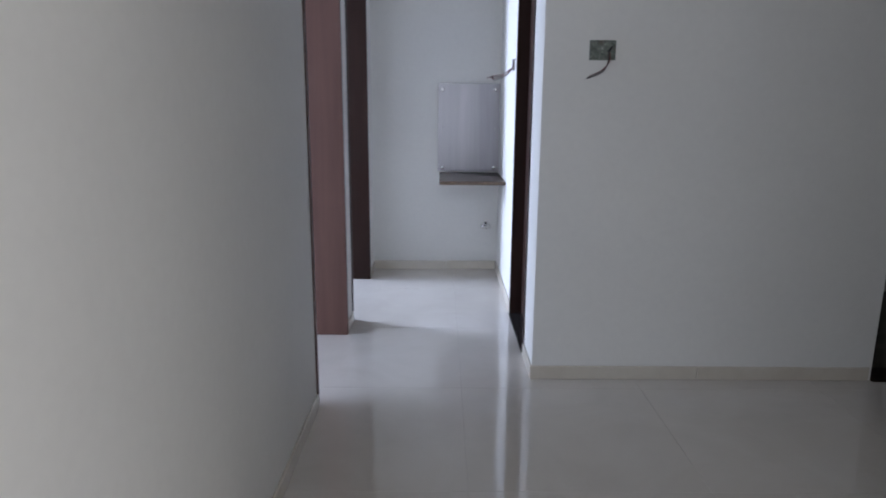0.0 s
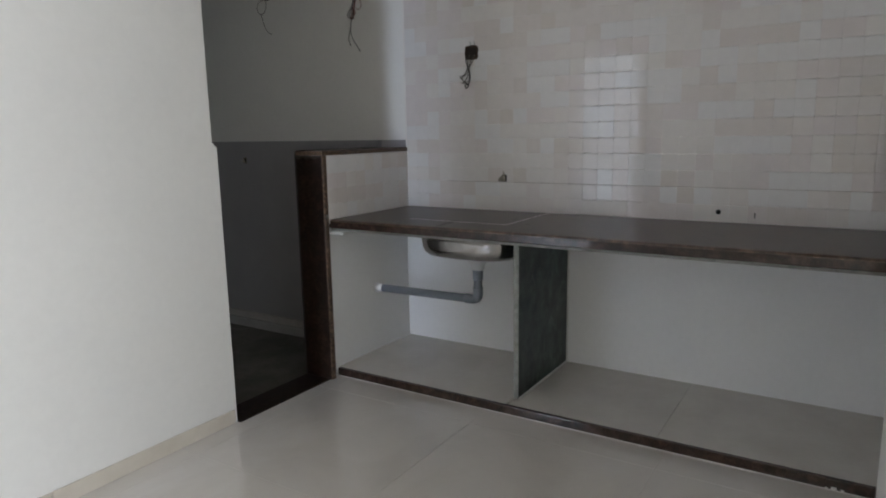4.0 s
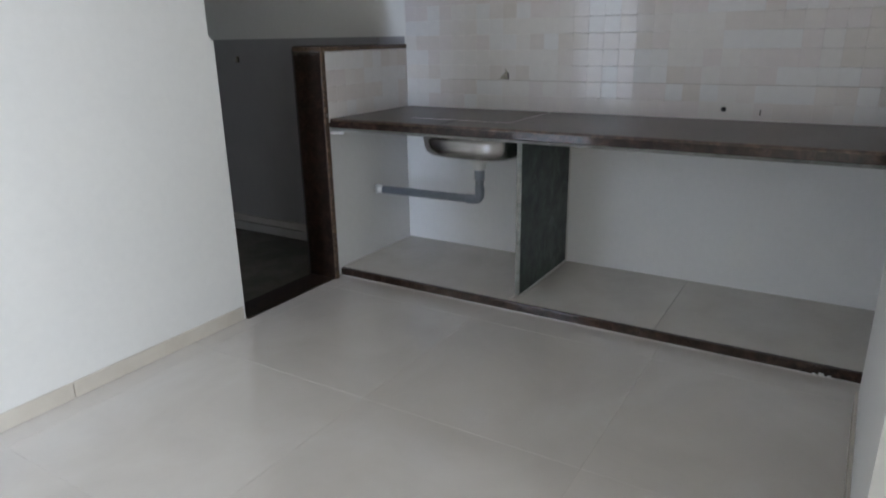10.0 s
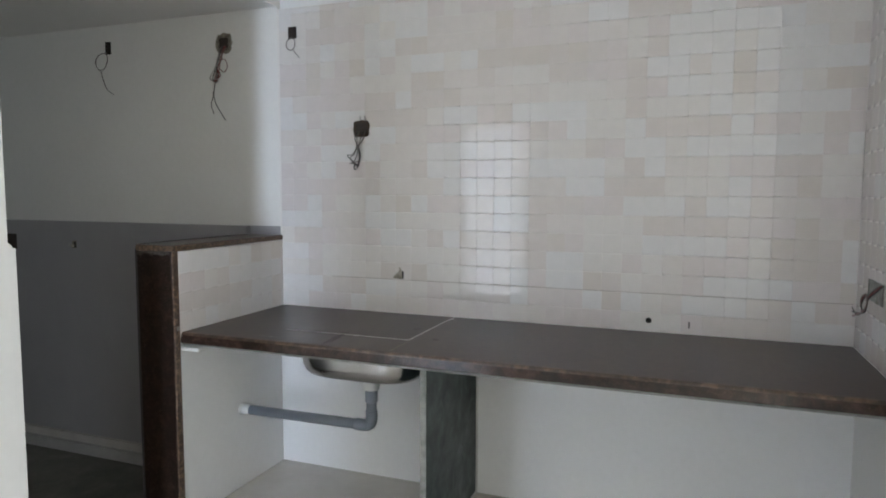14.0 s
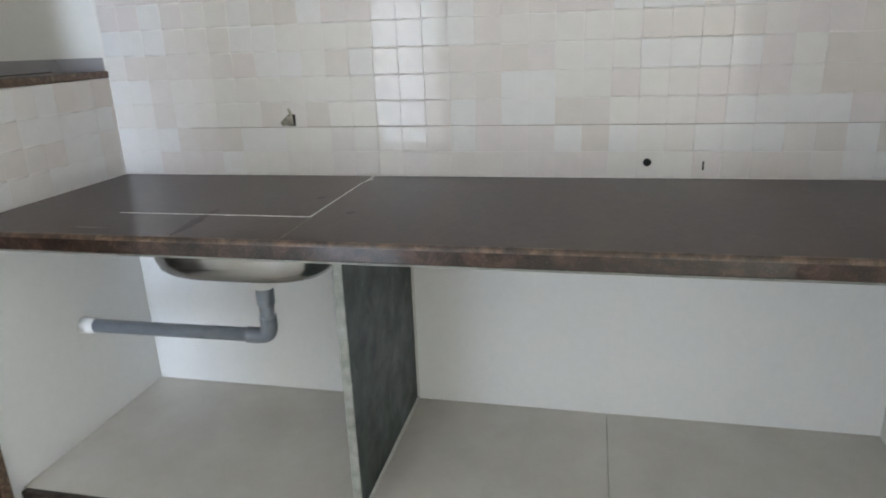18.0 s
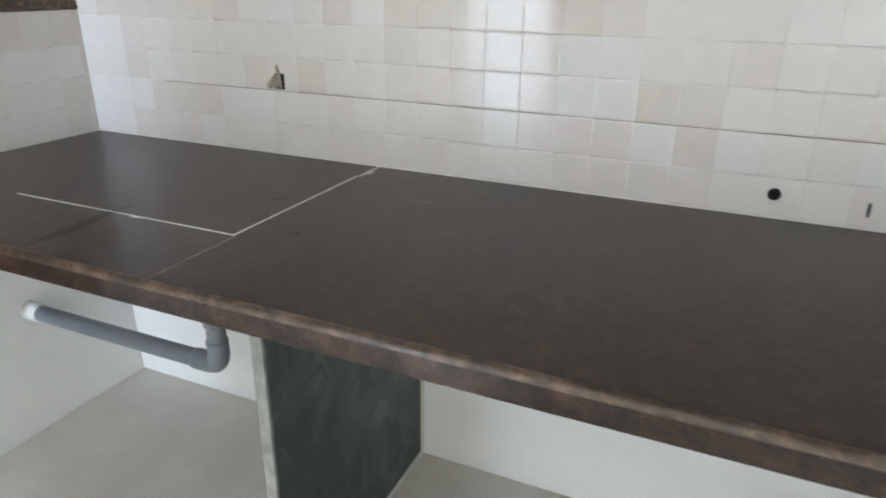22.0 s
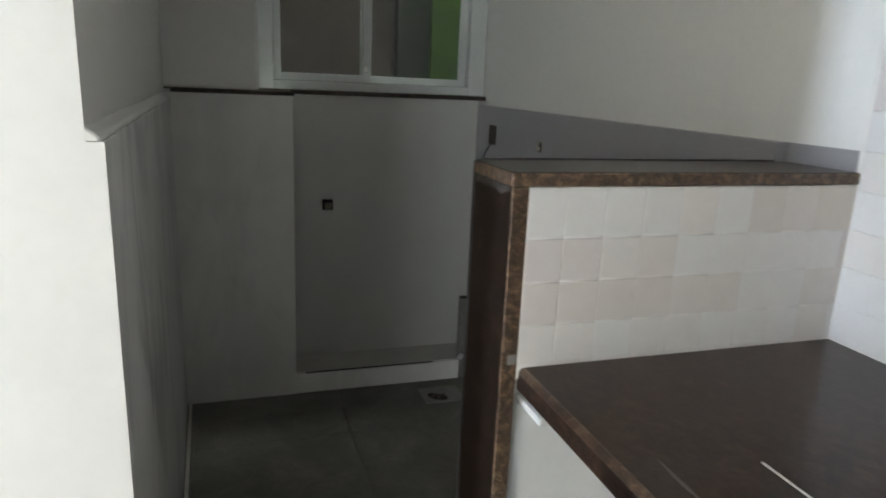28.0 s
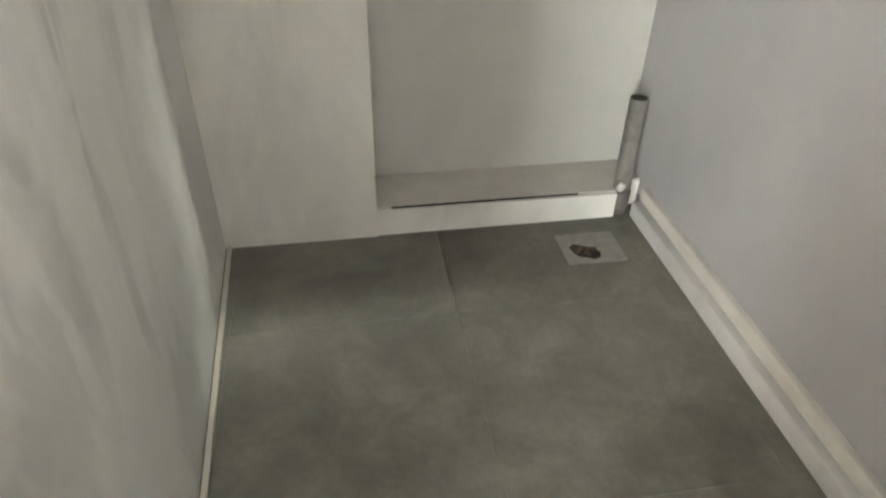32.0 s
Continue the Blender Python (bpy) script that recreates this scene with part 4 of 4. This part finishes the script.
part("hole", tube([(KX - 0.0075, 1.159, 0.884), (KX - 0.0055, 1.159, 0.884)], 0.0115, 20), HOLE, gas)
mark = tagged(new("tile_chip"), "thin dark chip in the tile above the worktop", "chip")
part("chip", box(KX - 0.0075, KX - 0.0055, 1.005, 1.010, 0.862, 0.888, 0.001, 1), HOLE, mark)

# ---- passage: basin shelf, mirror ----
shelf = tagged(new("basin_shelf"), "brown granite basin shelf in the corner of the passage", "shelf")
part("slab", box(0.145, XC - 0.001, 4.365, YE, 0.714, 0.738, 0.004), GRANITE, shelf)
part("front_edge", box(0.1455, XC - 0.0015, 4.3605, 4.365, 0.7145, 0.7375, 0.001, 1), GRANITE_RAW, shelf, "speckled granite front edge")
mirror = tagged(new("wall_mirror"), "frameless wall mirror with chrome studs above the shelf", "mirror")
part("glass", box(0.132, 0.579, YE - 0.010, YE - 0.004, 0.748, 1.376, 0.001, 1), PAINTED_MIRROR, mirror)
for x in (0.165, 0.545):
    for z in (0.775, 1.06, 1.335):
        r = 0.016 if z != 1.06 else 0.006
        bm = bmesh.new()
        bmesh.ops.create_uvsphere(bm, u_segments=20, v_segments=12, radius=r)
        bmesh.ops.transform(bm, matrix=Matrix.Translation((x, YE - 0.010, z)) @ Matrix.Diagonal((1, 0.8, 1, 1)), verts=bm.verts)
        for f in bm.faces:
            f.smooth = True
        part("stud", bm, CHROME, mirror, "domed chrome stud")
valve = tagged(new("angle_valve"), "small chrome angle valve under the basin shelf", "valve")
part("body", tube([(0.50, YE + 0.010, 0.339), (0.50, YE - 0.05, 0.339)], 0.013, 12), CHROME, valve)
part("knob", tube([(0.455, YE - 0.04, 0.339), (0.53, YE - 0.04, 0.339)], 0.015, 12), CHROME, valve)
part("flange", tube([(0.50, YE + 0.010, 0.339), (0.50, YE + 0.002, 0.339)], 0.028, 16), CHROME, valve)
b = wall_box("switch_box", "dark metal switch box with loose red and black wires", "x-", 4.02, 4.13, 1.43, 1.49, XC, BOX_DARK)
for k, m in enumerate((WIRE_RED, WIRE_BLACK, WIRE_RED, WIRE_BLACK)):
    wire(b, [(XC - 0.004, 4.06 + 0.01 * k, 1.45), (XC - 0.03, 4.05, 1.43 - 0.006 * k), (XC - 0.07, 4.04, 1.405 - 0.006 * k), (XC - 0.12, 4.03, 1.395 - 0.008 * k), (XC - 0.16 + 0.01 * k, 4.03, 1.380 + 0.006 * k)], m, 0.002)

# ---- utility ----
window = tagged(new("window_1"), "white aluminium sliding window above a granite sill", "window", kind="structure")
WY = 4.965
part("frame", box(2.425, 2.495, WY - 0.035, WY + 0.035, 1.263, 2.20, 0.004), ALU, window)
part("frame", box(3.388, 3.469, WY - 0.035, WY + 0.035, 1.263, 2.20, 0.004), ALU, window)
part("frame", box(2.495, 3.388, WY - 0.035, WY + 0.035, 1.263, 1.300, 0.004), ALU, window)
part("frame", box(2.495, 3.388, WY - 0.035, WY + 0.035, 2.15, 2.20, 0.004), ALU, window)
for x0, x1, y in ((2.497, 2.925, WY - 0.014), (2.880, 3.386, WY + 0.012)):
    sash = part("sash", box(x0, x0 + 0.030, y - 0.010, y + 0.010, 1.302, 2.148, 0.003), ALU, window)
    part("rail", box(x1 - 0.036, x1, y - 0.010, y + 0.010, 1.302, 2.148, 0.003), ALU, sash)
    part("rail", box(x0 + 0.030, x1 - 0.036, y - 0.010, y + 0.010, 1.302, 1.334, 0.003), ALU, sash)
    part("rail", box(x0 + 0.030, x1 - 0.036, y - 0.010, y + 0.010, 2.11, 2.148, 0.003), ALU, sash)
    pane = part("pane", box(x0 + 0.026, x1 - 0.032, y - 0.0025, y + 0.0025, 1.33, 2.115), GLASS, sash)
    pane.visible_shadow = False
part("latch", box(2.890, 2.905, WY - 0.032, WY - 0.024, 1.345, 1.375, 0.003), CHROME, window, "chrome latch")
sill = tagged(new("window_sill"), "thin brown granite sill along the utility end wall", "sill", kind="structure")
part("slab", box(2.094, 2.562, 4.683, 4.72, 1.240, 1.257, 0.003), GRANITE_EDGE, sill)
part("slab", box(2.5625, 3.469, 4.893, 4.94, 1.243, 1.262, 0.003), GRANITE_EDGE, sill)

pipe = tagged(new("waste_pipe"), "short grey upright waste pipe in the utility corner", "pipe")
part("pipe", tube([(3.356, 4.735, ZU), (3.356, 4.735, 0.322)], 0.028, 20), PIPE_OLD, pipe)
part("bore", tube([(3.356, 4.735, 0.3215), (3.356, 4.735, 0.3228)], 0.0235, 20), HOLE, pipe, "dark open mouth of the pipe")
part("socket", lathe([(0.0285, 0), (0.033, 0.006), (0.033, 0.060), (0.0285, 0.066)], 20, (3.356, 4.735, ZU + 0.02)), PIPE_OLD, pipe)
part("splash", tube([(3.337, 4.712, 0.018), (3.345, 4.703, 0.040)], 0.012, 8), PUTTY, pipe, "cement splash")
drain = tagged(new("floor_drain"), "open square floor drain hole with rubble in a cement patch", "drain")
part("patch", box(3.105, 3.290, 4.47, 4.62, ZU - 0.003, ZU + 0.0025, 0.001, 1), PATCH, drain, "cement patch")
part("hole", prism([(3.130, 4.552), (3.136, 4.520), (3.150, 4.500), (3.172, 4.494), (3.190, 4.484), (3.212, 4.492), (3.218, 4.516), (3.204, 4.540), (3.186, 4.546), (3.170, 4.556), (3.148, 4.566)], ZU + 0.0026, ZU + 0.0036), HOLE, drain, "ragged dark drain hole")
random.seed(5)
for k in range(8):
    x, y, r = random.uniform(3.145, 3.205), random.uniform(4.508, 4.540), random.uniform(0.004, 0.009)
    part("rubble", box(x - r, x + r, y - r * 0.8, y + r * 0.8, ZU + 0.0036, ZU + 0.0036 + r * 0.8, r * 0.3, 1), RUBBLE, drain)
cut = tagged(new("socket_hole"), "small square cut hole in the recess tiles", "hole")
part("hole", box(2.700, 2.748, 4.9035, 4.9045, 0.728, 0.776), HOLE, cut)
part("stuffing", box(2.710, 2.744, 4.9005, 4.9035, 0.730, 0.763, 0.001, 1), CEMENT, cut, "broken plaster")

skirting("baseboard", [(3.386, 3.435, 3.0590, 4.70, ZU, -0.022)], STRIP, "white plaster strip along the utility wall foot")
skirting("baseboard", [(3.412, 3.435, 3.0590, 4.70, -0.021, 0.022)], STRIP_TILE, "thin beige tile strip above the plaster strip")
structure("trim", prism([(2.100, 4.690), (2.112, 4.690), (2.162, 3.03), (2.150, 3.03)], ZU, ZU + 0.012), PLASTER, "pale cement fillet along the utility wall foot", "trim")
lip = bmesh.new()
lip_profile = [(-0.004, 0.026), (0.003, 0.0225), (0.010, 0.0165), (0.017, 0.0115), (0.0215, 0.0075), (0.0235, 0.004), (0.0230, 0.001), (-0.004, 0.001)]
lip_rows = []
for y, x, swell in ((YW + 0.0004, 2.1215, 0.75), (YW + 0.008, 2.1215, 1.0), (3.3, 2.110, 1.05), (3.8, 2.0945, 0.95), (4.3, 2.080, 1.05), (4.690, 2.068, 1.0)):
    lip_rows.append([lip.verts.new((x + u * swell, y, 1.2168 + v * (swell if v > 0.002 else 1.0))) for u, v in lip_profile])
for near_row, far_row in zip(lip_rows, lip_rows[1:]):
    for k in range(len(lip_profile)):
        q = (k + 1) % len(lip_profile)
        lip.faces.new((near_row[k], near_row[q], far_row[q], far_row[k]))
lip.faces.new(lip_rows[0])
lip.faces.new(lip_rows[-1][::-1])
bmesh.ops.recalc_face_normals(lip, faces=lip.faces[:])
for f in lip.faces:
    f.smooth = len(f.verts) == 4
structure("trim", lip, PAINT, "rounded white plaster lip above the lower wall tiles", "trim")

# light shaft outside the utility window; unseen sides and height added to dim it
walls("backdrop", [(1.7, 3.42, 6.6, 6.7, -1.0, 11.0), (1.6, 1.7, 5.2, 6.7, -1.0, 11.0)], SHUTTER, "brown rendered wall outside the window, with an unseen side added to dim it")
walls("backdrop", [(3.42, 5.0, 6.5, 6.7, -1.0, 11.0), (5.0, 5.1, 5.2, 6.7, -1.0, 11.0)], FAR_WALL, "grey rendered wall outside the window, with an unseen side added to dim it")
tagged(mesh_ob("shaft_sheet", box(3.40, 4.3, 5.62, 5.64, -0.5, 4.0, 0.004), GREEN), "green sheet hung in the light shaft", "sheet")

# ---- tiles ----
CELL = 0.0767


def cell_verts(w, h, t=0.0062):
    """A pillowed tile: rings of (inset, height) from the foot to the flat top, in its own u, v plane."""
    out = []
    for inset, z in ((0.0, 0.0), (0.0003, t - 0.00060), (0.0020, t - 0.00026), (0.0055, t)):
        du = inset * 0.45
        out += [(-w / 2 + du, -h / 2 + inset, z), (w / 2 - du, -h / 2 + inset, z), (w / 2 - du, h / 2 - inset, z), (-w / 2 + du, h / 2 - inset, z)]
    return out


CELL_FACES = [(r * 4 + k, r * 4 + (k + 1) % 4, r * 4 + 4 + (k + 1) % 4, r * 4 + 4 + k) for r in range(3) for k in range(4)] + [(12, 13, 14, 15)]
cell_meshes = {}


def cell_mesh(w, h, tint):
    key = (round(w, 4), round(h, 4), tint)
    if key not in cell_meshes:
        me = bpy.data.meshes.new("wall_tile")
        me.from_pydata(cell_verts(*key[:2]), [], CELL_FACES)
        me.materials.append(CERAMIC[tint])
        me.polygons.foreach_set("use_smooth", [True] * len(CELL_FACES))
        me.polygons[12].use_smooth = False
        cell_meshes[key] = me
    return cell_meshes[key]


def spans(lo, hi, joint):
    """Tile edges between lo and hi with a joint at the given place."""
    edges = [lo]
    k = joint + math.ceil((lo - joint) / CELL) * CELL
    while k < hi - 1e-6:
        if k - edges[-1] > 0.010:
            edges.append(k)
        k += CELL
    if hi - edges[-1] < 0.010:
        edges.pop()
    return edges + [hi]


def tile_field(parent, m, us, vs, single):
    """Tiles over a wall: m lays u, v and the outward way into the room."""
    verts, faces, tints = [], [], []
    below = {}
    for j in range(len(vs) - 1):
        tint = 0
        for i in range(len(us) - 1):
            luck = random.random()
            if luck > 0.33 or i == 0:
                tint = below[i] if luck > 0.90 and j else random.choices(range(len(CERAMIC)), TINT_SHARE)[0]
            below[i] = tint
            w, h = us[i + 1] - us[i], vs[j + 1] - vs[j] - 0.0003
            tilt = Euler((random.gauss(0, 0.0022), random.gauss(0, 0.0014), 0)).to_matrix().to_4x4()
            at = m @ Matrix.Translation(((us[i] + us[i + 1]) / 2, (vs[j] + vs[j + 1]) / 2, 0)) @ tilt
            if single(i, j):
                ob = new("tile", cell_mesh(w, h, tint))
                ob.parent, ob.matrix_basis = parent, at
            else:
                base = len(verts)
                verts += [at @ Vector(c) for c in cell_verts(w, h)]
                faces += [tuple(base + k for k in f) for f in CELL_FACES]
                tints += [tint] * len(CELL_FACES)
    if verts:
        me = bpy.data.meshes.new("upper_tiles")
        me.from_pydata(verts, [], faces)
        for glaze in CERAMIC:
            me.materials.append(glaze)
        me.polygons.foreach_set("material_index", tints)
        me.polygons.foreach_set("use_smooth", [k % 13 != 12 for k in range(len(faces))])
        ob = new("upper_tiles", me)
        ob.parent = parent
        tagged(ob, kind="stuff")


random.seed(11)
rows_v = spans(TOP + 0.003, 2.246, TOP + 0.0005 + CELL)
back = structure("tiled_wall_back", box(KX - 0.0058, KB, YR - 0.001, YP + 0.004, TOP - 0.02, 2.248), TILE_GROUT, "cream and beige glazed square wall tiles behind the worktop", "tiled wall")
lay = Matrix(((0, 0, -1, KX - 0.0003), (-1, 0, 0, 0), (0, 1, 0, 0), (0, 0, 0, 1)))
tile_field(back, lay, [-e for e in spans(YR + 0.007, YP - 0.007, 2.265)[::-1]], rows_v, lambda i, j: j < 9)
part("dark_joint", box(KX - 0.0060, KX - 0.0050, YR + 0.01, 2.60, TOP + 2 * CELL - 0.0004, TOP + 2 * CELL + 0.0014), JOINT, back, "open brown joint between tile rows")
end = structure("tiled_wall_end", box(2.812, KX - 0.0059, YQ, YR + 0.0058, TOP - 0.02, 2.248), TILE_GROUT, "cream glazed wall tiles at the cooking end", "tiled wall")
lay = Matrix(((-1, 0, 0, 0), (0, 0, 1, YR + 0.0003), (0, 1, 0, 0), (0, 0, 0, 1)))
tile_field(end, lay, [-e for e in spans(2.813, KX - 0.007, 3.381)[::-1]], rows_v, lambda i, j: True)
lowt = structure("tiled_wall_low", box(2.7756, KX - 0.0059, YP - 0.0056, YP + 0.0078, TOP - 0.02, 1.156), TILE_GROUT, "cream glazed tiles on the low wall", "tiled wall")
lay = Matrix(((1, 0, 0, 0), (0, 0, -1, YP - 0.0001), (0, 1, 0, 0), (0, 0, 0, 1)))
tile_field(lowt, lay, spans(2.776, KX - 0.007, 3.381), [e for e in rows_v if e < 1.10] + [1.155], lambda i, j: True)

floor_ob = bpy.data.objects["floor"]
tile_meshes = {}


def floor_tile(name, x0, x1, y0, y1, z0, z1, mat, parent, gap=0.0005):
    w, h = round(x1 - x0 - 2 * gap, 4), round(y1 - y0 - 2 * gap, 4)
    key = (w, h, mat.name)
    if key not in tile_meshes:
        me = bpy.data.meshes.new(name)
        bm = box(-w / 2, w / 2, -h / 2, h / 2, 0, z1 - z0, 0.0006, 1)
        bm.to_mesh(me)
        bm.free()
        me.materials.append(mat)
        tile_meshes[key] = me
    ob = new(name, tile_meshes[key])
    ob.parent = parent
    ob.matrix_basis = Matrix.Translation(((x0 + x1) / 2, (y0 + y1) / 2, z0))
    return ob


for i in range(-6, 4):
    for j in range(-7, 6):
        x0, y0 = 1.053 + 0.8 * (i - 1), 1.197 + 0.8 * (j - 1)
        x0, x1, y1 = max(x0, -3.6), x0 + 0.8, y0 + 0.8
        y0 = max(y0, -3.75)
        if x0 > 1.0:
            y1 = min(y1, 2.905)
        if x1 - x0 < 0.05 or y1 - y0 < 0.05 or x0 > 2.8:
            continue
        floor_tile("floor_tile", x0, x1, y0, y1, -0.010, 0.0, FLOOR, floor_ob)
for x0, x1 in ((2.02, 2.137), (2.137, 2.737), (2.737, 3.337), (3.337, 3.50)):
    for y0, y1 in ((3.00, 3.105), (3.105, 3.707), (3.707, 4.309), (4.309, 4.82)):
        floor_tile("utility_floor_tile", x0, x1, y0, y1, ZU - 0.008, ZU, UTILITY_FLOOR, floor_ob, 0.0002)
